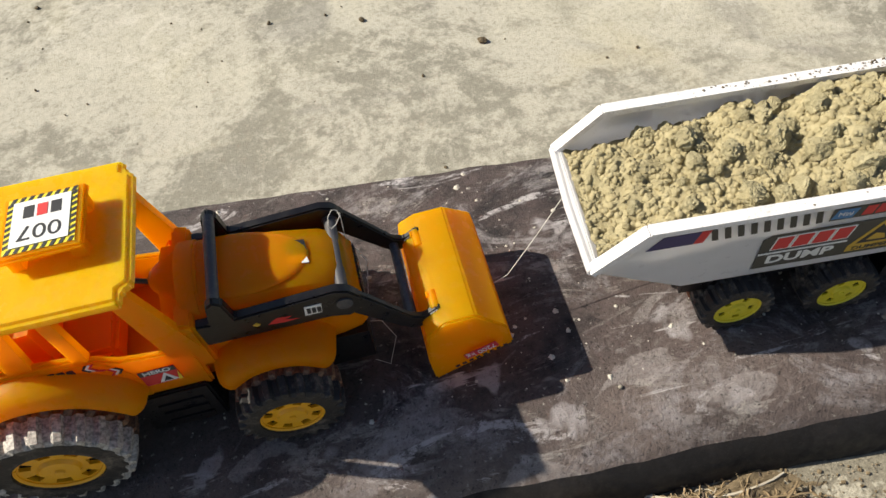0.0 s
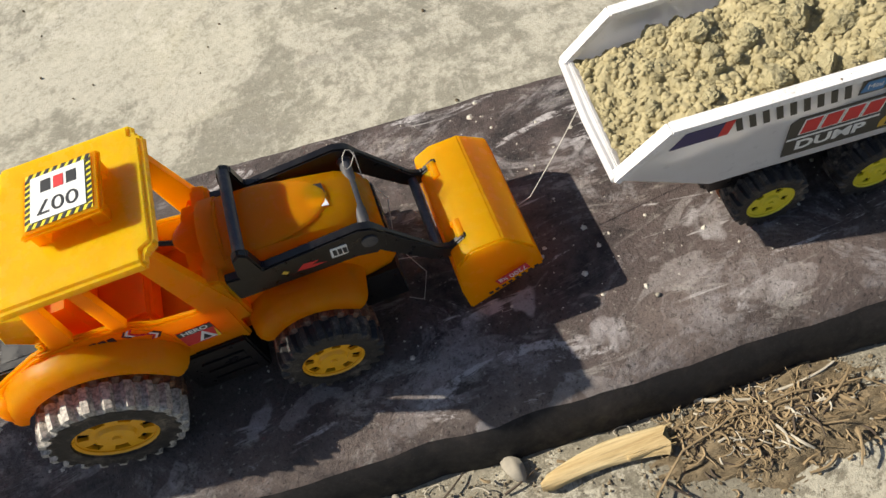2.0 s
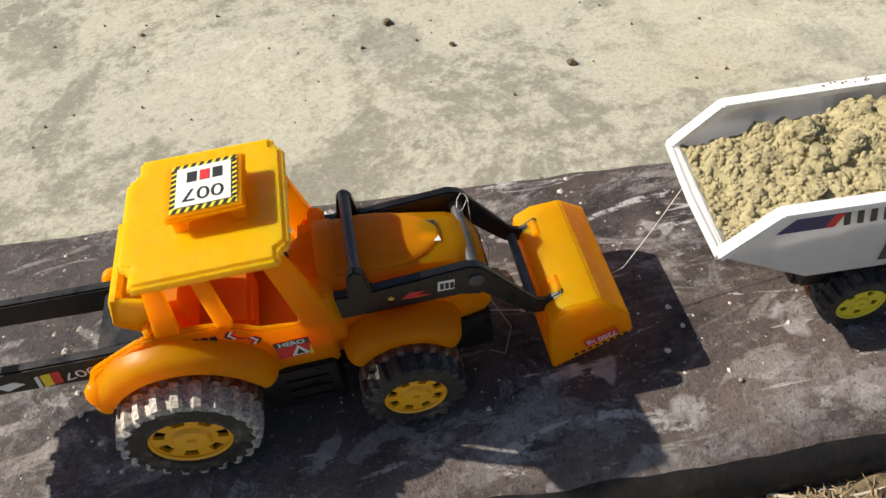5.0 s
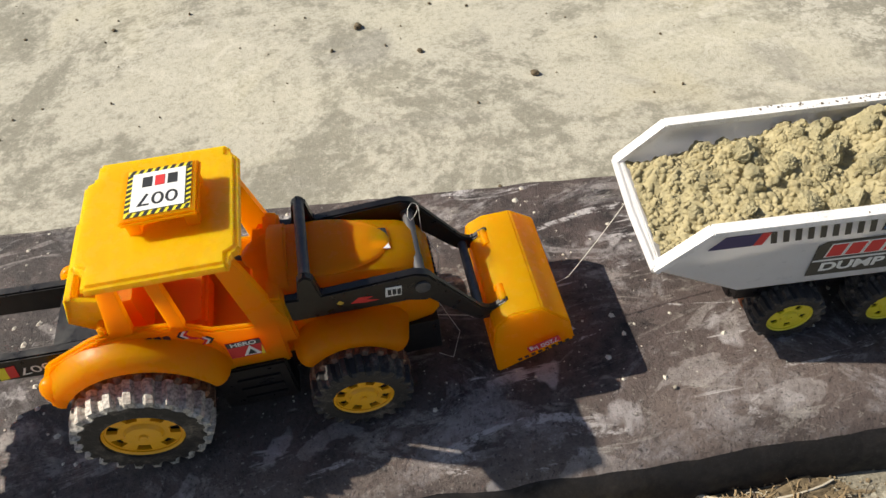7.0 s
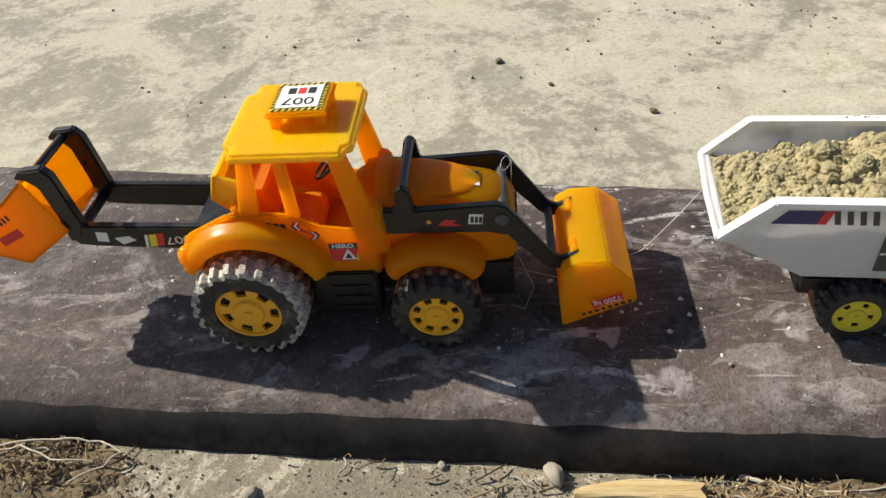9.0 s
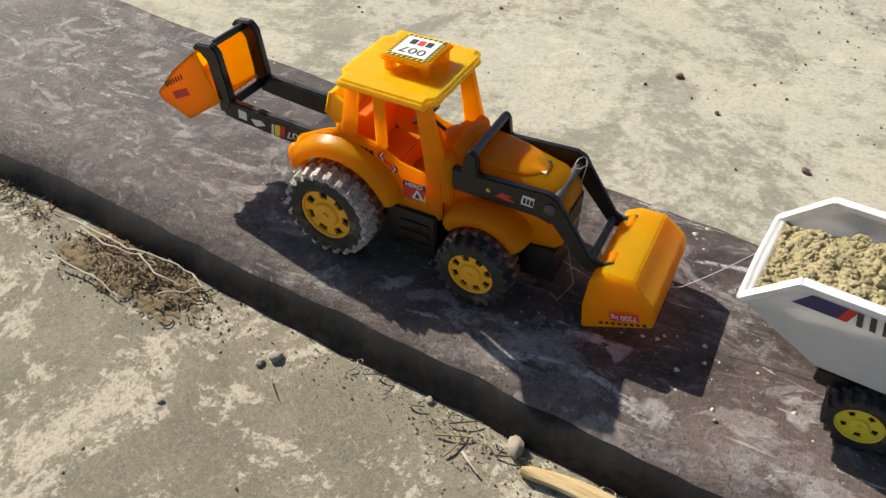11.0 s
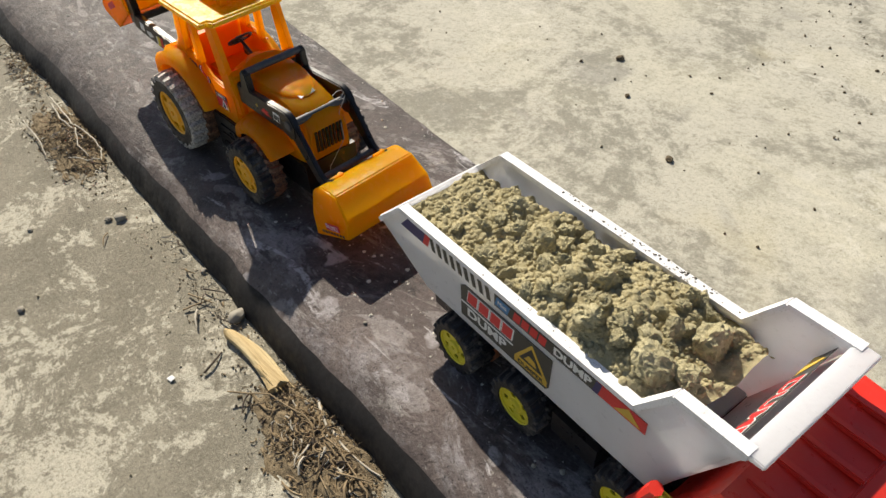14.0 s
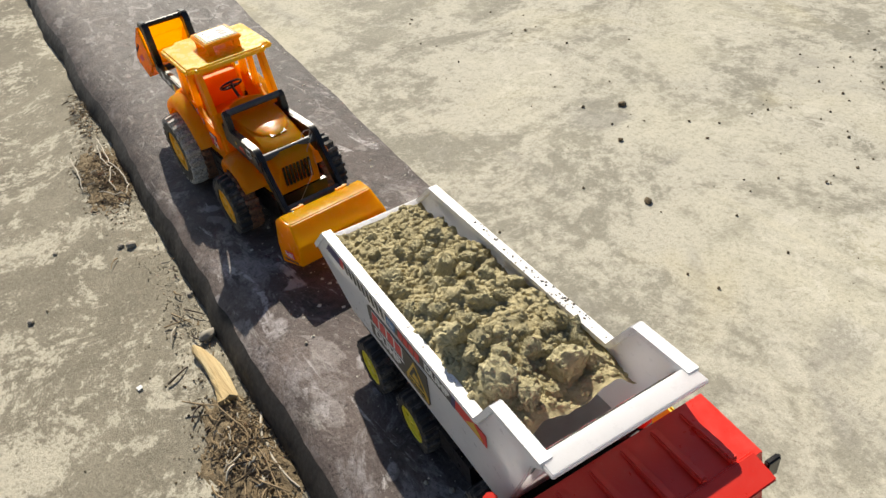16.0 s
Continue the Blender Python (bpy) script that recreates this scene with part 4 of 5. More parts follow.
def build_backhoe(root):
    boom = [(-0.010, 0.062), (-0.030, 0.066), (-0.100, 0.072), (-0.112, 0.074), (-0.117, 0.084), (-0.108, 0.089), (-0.094, 0.0885), (-0.035, 0.085), (-0.010, 0.084)]
    stick = [(-0.1165, 0.077), (-0.108, 0.079), (-0.103, 0.090), (-0.107, 0.128), (-0.112, 0.134), (-0.126, 0.133), (-0.132, 0.127), (-0.125, 0.126), (-0.119, 0.120), (-0.1165, 0.096)]
    for y, s in ((0.030, 1), (2 * CY - 0.030, -1)):
        y0, y1 = sorted((y, y + s * 0.006))
        arm = part("boom", slab(boom, y0, y1, 0.0010), M_BLACK, root, "black backhoe boom")
        part("stick", slab(stick, y0 - 0.0004, y1 + 0.0004, 0.0010), M_BLACK, root, "black backhoe stick")
        def spot(pts, mat):
            part("sticker", panel([(x, y - s * 0.0001, z) for x, z in (pts if s > 0 else pts[::-1])], 0.0003), mat, arm)
        if s > 0:
            lettering("007", 0.0085, plane_at((-0.044, y - 0.0003, 0.0755), (-1, 0, -0.06), (0.06, 0, -1)), PRINT_WHITE, arm, label="white printed number", wide=1.4)
        spot([(-0.0595, 0.071), (-0.0545, 0.0714), (-0.0525, 0.0815), (-0.0575, 0.0810)], PRINT_RED)
        spot([(-0.0645, 0.0706), (-0.0595, 0.071), (-0.0575, 0.0810), (-0.0625, 0.0806)], PRINT_YELLOW)
        spot([(-0.0675, 0.0704), (-0.0655, 0.0705), (-0.0635, 0.0805), (-0.0655, 0.0803)], PRINT_WHITE)
        spot([(-0.0820, 0.0735), (-0.0720, 0.0765), (-0.0760, 0.0800), (-0.0860, 0.0790)], PRINT_WHITE)
        spot([(-0.0980, 0.0770), (-0.0905, 0.0760), (-0.0895, 0.0835), (-0.0970, 0.0845)], PRINT_WHITE)
    for x, z, r in ((-0.111, 0.0815, 0.0035), (-0.120, 0.129, 0.0028), (-0.020, 0.075, 0.0045)):
        part("cross_bar", rod((x, 0.032, z), (x, 2 * CY - 0.032, z), r), M_BLACK, root)
    web = box((-0.034, 0.036, 0.068), (-0.004, 2 * CY - 0.036, 0.082), 0.0015)
    part("boom_mount", web, M_BLACK, root, "black boom mount")
    # rear bucket: open towards the stick
    prof = [(-0.1275, 0.1270), (-0.1550, 0.1050), (-0.1790, 0.0790), (-0.1760, 0.0725), (-0.1500, 0.0620), (-0.1130, 0.0870)]
    bm = bmesh.new()
    y0, y1 = 0.027, 2 * CY - 0.027
    t = 0.0020
    add_slab(bm, prof, y0, y0 + t)
    add_slab(bm, prof, y1 - t, y1)
    for a, b in zip(prof, prof[1:]):
        way = Vector((b[0] - a[0], 0, b[1] - a[1])).normalized()
        nrm = Vector((-way.z, 0, way.x)) * t
        add_slab(bm, [a, b, (b[0] + nrm.x, b[1] + nrm.z), (a[0] + nrm.x, a[1] + nrm.z)], y0, y1)
    bucket = part("rear_bucket", bevelled(bm, 0.0006, 1), M_BUCKET, root, "narrow yellow rear bucket")
    for k in range(4):
        y = y0 + 0.004 + k * (y1 - y0 - 0.012) / 3
        part("tooth", slab([(-0.1765, 0.0800), (-0.1840, 0.0765), (-0.1760, 0.0730)], y, y + 0.005, 0.0005), M_YELLOW, bucket)
    def mark(pts, mat):
        part("sticker", panel([(x, y0 - 0.0001, z) for x, z in pts], 0.0003), mat, bucket)
    mark([(-0.1600, 0.0780), (-0.1430, 0.0860), (-0.1450, 0.0920), (-0.1620, 0.0840)], PRINT_RED)
    for k in range(7):
        x, z = -0.1670 + k * 0.0032, 0.0870 + k * 0.0019
        mark([(x, z), (x + 0.0014, z + 0.0008), (x + 0.0002, z + 0.0048), (x - 0.0012, z + 0.0040)], PRINT_BLACK)


build_loader()


# ---- toy dump truck ----
TRUCK = pose(0.374, -0.003, 0, 0, 0, -5.5)   # origin under the rear hub's face; x runs to the cab
BW0, BW1 = 0.008, 0.098                  # the bed's sides
BM = (BW0 + BW1) / 2


def build_truck():
    root = thing("toy_dump_truck", TRUCK, "white plastic toy dump truck loaded with dry soil", "toy truck")
    for x in (0, 0.060, 0.145):
        for y, out in ((0.0105, -1), (2 * BM - 0.0105, 1)):
            w = wheel(root, (x, y, 0.0215), 0.0215, 0.021, 0.0135, M_LEMON, 18, 5, out)
            if x == 0:
                ring = lathe([(-0.002, 0.0150), (-0.002, 0.0222), (0.002, 0.0222), (0.002, 0.0150)], 32, (0, 0.0115, 0))
                part("washer", ring, M_CLAY, w, "brown plastic ring behind the wheel")
    frame_bm = box((-0.030, 0.022, 0.018), (0.215, 2 * BM - 0.022, 0.040), 0.0015)
    for x in (0, 0.060, 0.145):
        add_rod(frame_bm, (x, 0.012, 0.0215), (x, 2 * BM - 0.012, 0.0215), 0.003)
    add_box(frame_bm, (-0.032, 0.012, 0.032), (-0.014, 2 * BM - 0.012, 0.041))
    add_box(frame_bm, (0.085, 0.008, 0.020), (0.120, 2 * BM - 0.008, 0.038))
    part("chassis", frame_bm, M_BLACK, root, "black plastic truck chassis")
    build_bed(root)
    build_cab(root)
    return root


RIM = 0.100
TIP = (-0.086, 0.074)


def build_bed(root):
    bed = new("dump_bed")
    bed.parent = root
    tagged(bed, "white dump bed with flared tail")
    t = 0.0028
    prof = [TIP, (-0.059, RIM), (0.136, RIM), (0.154, 0.128), (0.192, 0.128), (0.192, 0.123), (0.184, 0.116), (0.156, 0.047), (-0.035, 0.046)]
    for y, s in ((BW0, 1), (BW1, -1)):
        y0, y1 = sorted((y, y + s * t))
        part("side_wall", slab(prof, y0, y1, 0.0008), M_WHITE, bed, "white side wall with printed strips")
        r0, r1 = sorted((y - s * 0.0012, y + s * 0.0055))
        rim = bmesh.new()
        for a, b in zip(prof[:4], prof[1:5]):
            way = Vector((b[0] - a[0], 0, b[1] - a[1])).normalized()
            up = Vector((-way.z, 0, way.x))
            add_slab(rim, [(a[0] - up.x * 0.002, a[1] - up.z * 0.002), (b[0] - up.x * 0.002, b[1] - up.z * 0.002), (b[0] + up.x * 0.0015, b[1] + up.z * 0.0015), (a[0] + up.x * 0.0015, a[1] + up.z * 0.0015)], r0, r1)
        part("rim", bevelled(rim, 0.0006, 1), M_RIM, bed, "dusty white rim")
    for name, outline, y0, y1 in (("floor", [(-0.035, 0.046), (0.152, 0.047), (0.152, 0.0505), (-0.034, 0.0495)], BW0 + t, BW1 - t), ("tail", [TIP, (-0.0352, 0.046), (-0.0342, 0.0498), (TIP[0] + 0.003, TIP[1] + 0.0025)], BW0 + t, BW1 - t), ("head_board", [(0.1522, 0.047), (0.1555, 0.047), (0.1920, 0.1242), (0.1885, 0.1242)], BW0 + t, BW1 - t), ("visor", [(0.1875, 0.1245), (0.1995, 0.1255), (0.1995, 0.1285), (0.1875, 0.1290)], BW0, BW1)):
        part(name, slab(outline, y0, y1, 0.0006), M_WHITE, bed)
    lip = tube([(TIP[0], BW0 + 0.001, TIP[1]), (TIP[0] - 0.001, BM, TIP[1] - 0.001), (TIP[0], BW1 - 0.001, TIP[1])], 0.0024, 8)
    part("tail_lip", lip, M_WHITE, bed)
    for y, s in ((BW0, 1), (BW1, -1)):
        def spot(pts, mat, lift=0.0003, z=0.0002):
            pts = [(a, y - s * z, b) for a, b in (pts if s > 0 else pts[::-1])]
            part("sticker", panel(pts, lift), mat, bed)
        # strip under the rim
        spot([(-0.060, 0.0868), (-0.036, 0.0868), (-0.033, 0.0962), (-0.052, 0.0962)], PRINT_NAVY)
        spot([(-0.036, 0.0868), (-0.031, 0.0868), (-0.028, 0.0962), (-0.033, 0.0962)], PRINT_RED)
        for k in range(9):
            x = -0.0285 + k * 0.0066
            spot([(x + 0.0022, 0.0868), (x + 0.0054, 0.0868), (x + 0.0032, 0.0962), (x, 0.0962)], PRINT_OLIVE)
        spot([(0.0330, 0.0868), (0.1120, 0.0868), (0.1120, 0.0962), (0.0330, 0.0962)], PRINT_OLIVE)
        spot([(0.0335, 0.0884), (0.0445, 0.0876), (0.0465, 0.0948), (0.0355, 0.0953)], PRINT_BLUE, 0.0002, 0.0005)
        for k in range(4):
            spot(rect(0.0490 + k * 0.0068, 0.0882, 0.0545 + k * 0.0068, 0.0952, 0.0012), PRINT_RED, 0.0002, 0.0005)
        spot([(0.1120, 0.0868), (0.1450, 0.0868), (0.1450, 0.0962), (0.1120, 0.0962)], PRINT_RED)
        spot([(0.1100, 0.0868), (0.1140, 0.0868), (0.1160, 0.0962), (0.1120, 0.0962)], PRINT_NAVY, 0.0002, 0.0005)
        spot([(0.1250, 0.0880), (0.1420, 0.0880), (0.1335, 0.0953)], PRINT_GOLD, 0.0002, 0.0005)
        # panel on the side
        spot([(0.0020, 0.0530), (0.0780, 0.0530), (0.0805, 0.0565), (0.0815, 0.0820), (0.0060, 0.0820), (0.0020, 0.0790)], PRINT_OLIVE)
        spot(rect(0.0025, 0.0654, 0.0500, 0.0668), PRINT_WHITE, 0.0002, 0.0005)
        for k in range(4):
            x = 0.0085 + k * 0.0105
            spot(rect(x - 0.0008, 0.0688, x + 0.0093, 0.0800, 0.0016), PRINT_WHITE, 0.0002, 0.0005)
            spot(rect(x, 0.0696, x + 0.0083, 0.0792, 0.0015), PRINT_RED, 0.0002, 0.0007)
        tri = [(0.0520, 0.0600), (0.0790, 0.0600), (0.0655, 0.0803)]
        spot(tri, PRINT_GOLD, 0.0002, 0.0005)
        spot([(0.0560, 0.0620), (0.0750, 0.0620), (0.0655, 0.0768)], PRINT_BLACK, 0.0002, 0.0007)
        spot([(0.0605, 0.0645), (0.0705, 0.0640), (0.0690, 0.0682), (0.0640, 0.0698)], PRINT_GOLD, 0.0002, 0.0009)
        spot(rect(0.0520, 0.0556, 0.0790, 0.0601), PRINT_GOLD, 0.0002, 0.0006)
        right = (s, 0, 0)
        lettering("DUMP", 0.0098, plane_at((0.0260, y - s * 0.0006, 0.0598), right, (0, 0, 1)), PRINT_WHITE, bed, label="white printed word", bold=0.0003, wide=1.35)
        lettering("DUMPER", 0.0042, plane_at((0.0655, y - s * 0.0009, 0.0579), right, (0, 0, 1)), PRINT_BLACK, bed, label="small black printed word", bold=0.0001, wide=1.3)
        lettering("DUMP", 0.0080, plane_at((0.0950, y - s * 0.0006, 0.0915), right, (0, 0, 1)), PRINT_WHITE, bed, label="white printed word", bold=0.0003, wide=1.25)
        lettering("Mini", 0.0045, plane_at((0.0400, y - s * 0.0008, 0.0915), right, (0, 0, 1)), PRINT_WHITE, bed, label="small white printed word")
    # head board
    hb = plane_at((0.1735, BM, 0.1000), (0, -1, 0), (0.467, 0, 1))
    part("sticker", panel(in_plane(hb, rect(-0.043, 0.004, 0.043, 0.022), 0.0006), 0.0003), PRINT_OLIVE, bed)
    part("sticker", panel(in_plane(hb, [(-0.042, 0.006), (-0.024, 0.006), (-0.033, 0.021)], 0.0010), 0.0002), PRINT_GOLD, bed)
    lettering("DUMP", 0.0165, hb @ pose(0.008, 0.013, 0.0011), PRINT_WHITE, bed, label="white outline of the printed word", bold=0.0011, wide=1.2)
    lettering("DUMP", 0.0165, hb @ pose(0.008, 0.013, 0.0013), PRINT_RED, bed, label="red printed word", bold=0.0004, wide=1.2)


def build_cab(root):
    body = bmesh.new()
    add_slab(body, [(0.158, 0.030), (0.232, 0.030), (0.236, 0.060), (0.228, 0.100), (0.190, 0.104), (0.166, 0.050)], 0.000, 2 * BM)
    part("cab", bevelled(body, 0.003, 3), M_RED, root, "red plastic cab")
    for y, s in ((0.0, -1), (2 * BM, 1)):
        part("side_tank", box((0.160, min(y, y + s * 0.003), 0.044), (0.182, max(y, y + s * 0.003), 0.074), 0.002), M_LEMON, root, "yellow side panel")
        a = bmesh.new()
        add_tube(a, [(0.150, y, 0.034), (0.156, y + s * 0.003, 0.050), (0.164, y + s * 0.004, 0.076)], 0.004, 8)
        part("brace", a, M_RED, root)
        glass = slab([(0.194, 0.072), (0.226, 0.072), (0.221, 0.094), (0.197, 0.096)], min(y, y + s * 0.0012), max(y, y + s * 0.0012), 0.0005)
        part("window", glass, M_BLACK, root, "dark side window")
    part("windscreen", slab([(0.2345, 0.066), (0.2362, 0.066), (0.2300, 0.096), (0.2283, 0.096)], 0.008, 2 * BM - 0.008, 0.0005), M_BLACK, root, "dark windscreen")
    for k in range(5):
        y = 0.016 + k * (2 * BM - 0.032) / 4
        part("roof_rib", box((0.193, y - 0.0022, 0.1015), (0.226, y + 0.0022, 0.1052), 0.0008), M_RED, root)
    part("sun_visor", slab([(0.224, 0.0985), (0.240, 0.0950), (0.241, 0.0972), (0.226, 0.1015)], 0.004, 2 * BM - 0.004, 0.0008), M_RED, root)
    for y, s in ((0.0, -1), (2 * BM, 1)):
        part("door_panel", box((0.192, min(y, y + s * 0.0010), 0.040), (0.226, max(y, y + s * 0.0010), 0.069), 0.0008), M_RED, root)
        part("door_handle", box((0.197, min(y, y + s * 0.0028), 0.0635), (0.205, max(y, y + s * 0.0028), 0.0660), 0.0006), M_BLACK, root, "small black door handle")
        mirror = box((0.229, min(y + s * 0.002, y + s * 0.011), 0.078), (0.232, max(y + s * 0.002, y + s * 0.011), 0.092), 0.0008)
        add_rod(mirror, (0.230, y, 0.080), (0.230, y + s * 0.006, 0.080), 0.0012, sides=8)
        part("mirror", mirror, M_BLACK, root, "black side mirror")
    part("grille", box((0.2335, 0.026, 0.040), (0.2375, 2 * BM - 0.026, 0.060), 0.0008), M_BLACK, root, "dark front grille")
    part("bumper", box((0.228, -0.002, 0.018), (0.244, 2 * BM + 0.002, 0.034), 0.003), M_BLACK, root)
    for y in (0.014, 2 * BM - 0.014):
        part("headlight", rod((0.232, y, 0.046), (0.239, y, 0.046), 0.007), M_WHITE, root)


build_truck()


# ---- load of soil ----
def clod_mesh(seed, detail=4, rough=0.42):
    """A broken lump: a ball cut flat by a few planes, then roughened at three scales."""
    rng = random.Random(seed * 13 + 5)
    bm = bmesh.new()
    bmesh.ops.create_icosphere(bm, subdivisions=detail, radius=1)
    off = Vector((seed * 7.3, seed * 3.1, seed * 1.7))
    stretch = Vector((1, rng.uniform(0.72, 1.0), rng.uniform(0.62, 0.88)))
    cuts = [(Vector((rng.gauss(0, 1), rng.gauss(0, 1), rng.gauss(0, 1))).normalized(), rng.uniform(0.55, 0.85)) for _ in range(8)]
    for v in bm.verts:
        d = v.co.normalized()
        p = d * (1 + rough * 0.6 * noise.noise(d * 1.3 + off))
        for way, far in cuts:
            over = p.dot(way) - far
            if over > 0:
                p = p - way * over * 0.85
        k = 1 + rough * 0.40 * noise.noise(d * 4.0 + off) + rough * 0.26 * noise.noise(d * 9.0 + off) + rough * 0.34 * noise.noise(d * 19.0 + off)
        v.co = Vector(a * b for a, b in zip(p * k, stretch))
    return mesh_of(bm, "clod", M_CLOD, True)


def heap_height(x, y):
    """Height of the loose soil in the truck's own frame."""
    floor = 0.050 if x > -0.034 else 0.050 + (-0.034 - x) * 0.52
    edge = min(y - BW0, BW1 - y)
    z = 0.086 + 0.010 * min(1.0, max(0.0, (x + 0.03) / 0.09)) + 0.010 * noise.noise((x * 16, y * 16, 2.0)) + 0.006 * noise.noise((x * 45, y * 45, 5.0)) + 0.003 * noise.noise((x * 130, y * 130, 9.0))
    z += 0.008 * math.exp(-((x - 0.05) / 0.06) ** 2 - ((y - BM) / 0.03) ** 2)
    z += 0.006 * math.exp(-((x - 0.10) / 0.04) ** 2)
    z -= max(0.0, (0.014 - edge)) * 0.5
    if x < 0.03:
        z -= 0.010 * max(0.0, (y - BM) / 0.05) * min(1.0, (0.03 - x) / 0.05)
    if x < -0.03:
        z -= (-0.03 - x) * 0.12
    return max(z, floor + 0.001)


def build_load():
    bm = bmesh.new()
    rng = random.Random(4)
    nx, ny = 230, 100
    grid = []
    for i in range(nx + 1):
        x = -0.081 + (0.158 + 0.081) * i / nx
        row = []
        for j in range(ny + 1):
            y = BW0 + 0.003 + (BW1 - BW0 - 0.006) * j / ny
            row.append(bm.verts.new((x, y, heap_height(x, y))))
        grid.append(row)
    for a, b in zip(grid, grid[1:]):
        for j in range(ny):
            bm.faces.new((a[j], b[j], b[j + 1], a[j + 1]))
    heap = part("soil_heap", bm, M_SOIL)
    heap.matrix_world = TRUCK
    tagged(heap, "loose dry tan soil heaped in the truck bed", "soil", kind="stuff")
    meshes = [clod_mesh(k) for k in range(9)]
    small = [clod_mesh(20 + k, 2, 0.3) for k in range(5)]
    # crumbs joined into one mesh
    verts, faces = [], []
    for _ in range(3600):
        x, y = rng.uniform(-0.080, 0.154), rng.uniform(BW0 + 0.005, BW1 - 0.005)
        r = 0.0008 + 0.0026 * rng.random() ** 2.2
        me = rng.choice(small)
        m = Matrix.LocRotScale((x, y, heap_height(x, y) - r * 0.15), Euler([rng.uniform(0, 6.3) for _ in range(3)]), (r, r, r))
        base = len(verts)
        verts += [tuple(m @ v.co) for v in me.vertices]
        faces += [tuple(base + i for i in p.vertices) for p in me.polygons]
    me = bpy.data.meshes.new("soil_crumbs")
    me.from_pydata(verts, [], faces)
    me.materials.append(M_SOIL)
    me.polygons.foreach_set("use_smooth", [True] * len(me.polygons))
    crumbs = new("soil_crumbs", me)
    crumbs.matrix_world = TRUCK
    tagged(crumbs, "small crumbs of dry soil over the heap", "soil", kind="stuff")
    # the larger clods, each a thing
    placed = [(0.128, 0.012, 0.0135), (0.002, 0.012, 0.0105), (0.030, 0.050, 0.0100), (0.055, 0.010, 0.0085), (0.088, 0.008, 0.0125), (0.075, 0.036, 0.0100), (0.118, 0.020, 0.0105), (0.135, 0.050, 0.0140), (0.140, 0.078, 0.0130), (0.060, 0.074, 0.0110), (0.108, 0.066, 0.0110), (-0.020, 0.030, 0.0075), (0.040, 0.026, 0.0090), (0.120, 0.038, 0.0090), (0.143, 0.020, 0.0100), (0.020, 0.078, 0.0085), (0.088, 0.084, 0.0090)]
    for _ in range(95):
        x = rng.triangular(-0.07, 0.150, 0.13)
        placed.append((x, rng.uniform(BW0 + 0.008, BW1 - 0.008), 0.0024 + 0.0060 * rng.random() ** 2.0))
    for k, (x, y, r) in enumerate(placed):
        r *= 0.9 if k < 17 else 1.0
        y += 0.016 if k < 17 else 0.0
        ob = new("soil_clod", meshes[k % len(meshes)])
        z = heap_height(x, y) + r * 0.22
        y = min(max(y, BW0 + 0.004 + r * 0.95), BW1 - 0.004 - r * 0.95)
        ob.matrix_world = TRUCK @ Matrix.LocRotScale((x, y, z), Euler([rng.uniform(0, 6.3) for _ in range(3)]), (r, r, r))
        tagged(ob, "large rough clod of dry tan soil on the load" if r > 0.0075 else "small rough clod of dry tan soil", "soil clod", "clods in the truck bed")


build_load()


def build_rim_dirt():
    """Crumbs of dirt lying on the bed's rims."""
    rng = random.Random(77)
    verts, faces = [], []
    co = [(1, 0, 0), (-0.3, 0.9, 0), (-0.6, -0.8, 0), (0.1, 0.0, 0.9)]
    for _ in range(130):
        far = rng.random() < 0.88
        x = rng.triangular(-0.03, 0.133, 0.09)
        y = (BW1 - rng.uniform(-0.0006, 0.0050)) if far else (BW0 + rng.uniform(-0.0006, 0.0050))
        r = 0.0003 + 0.0010 * rng.random() ** 2.5
        m = Matrix.LocRotScale((x, y, RIM + 0.0016), Euler((0, 0, rng.random() * 6)), (r, r, r * 0.8))
        b = len(verts)
        verts += [tuple(m @ Vector(c)) for c in co]
        faces += [(b, b + 1, b + 3), (b + 1, b + 2, b + 3), (b + 2, b, b + 3), (b, b + 2, b + 1)]
    me = bpy.data.meshes.new("rim_dirt")
    me.from_pydata(verts, [], faces)
    me.materials.append(M_DIRT)
    ob = new("rim_dirt", me)
    ob.matrix_world = TRUCK
    tagged(ob, "specks of dark dirt on the truck bed's white rim", "dirt", kind="stuff")


build_rim_dirt()


# ---- thread between the toys ----
def build_thread():
    tail = TRUCK @ Vector((-0.080, 0.070, 0.076))
    a = Vector((0.168, CY - 0.006, 0.024))
    lip = Vector((0.2542, 0.050, 0.0345))
    pts = [a, Vector((0.205, 0.048, 0.012))] + [lip.lerp(tail, k / 8) + Vector((0, 0, -0.002 * math.sin(math.pi * k / 8))) for k in range(9)]
    ob = part("pull_thread", tube(pts, 0.00028, 5), M_THREAD)
    tagged(ob, "thin white thread tied from the loader to the truck", "thread")
    loop = [Vector((0.167, ARM_FAR - 0.012 + 0.004 * math.sin(k), 0.0925)) + Vector((0.0036 * math.cos(2 * math.pi * k / 8), 0, 0.0036 * math.sin(2 * math.pi * k / 8))) for k in range(9)]
    loop += [Vector((0.170, ARM_FAR - 0.016, 0.080)), Vector((0.178, CY + 0.01, 0.060)), Vector((0.172, CY - 0.004, 0.036)), Vector((0.183, CY - 0.014, 0.012)), Vector((0.176, CY - 0.026, 0.003)), Vector((0.168, CY - 0.02, 0.0015))]
    ob = part("loose_thread", tube(loop, 0.00024, 5), M_THREAD)
    tagged(ob, "loose white thread tied round the lift arm's bar", "thread")


build_thread()


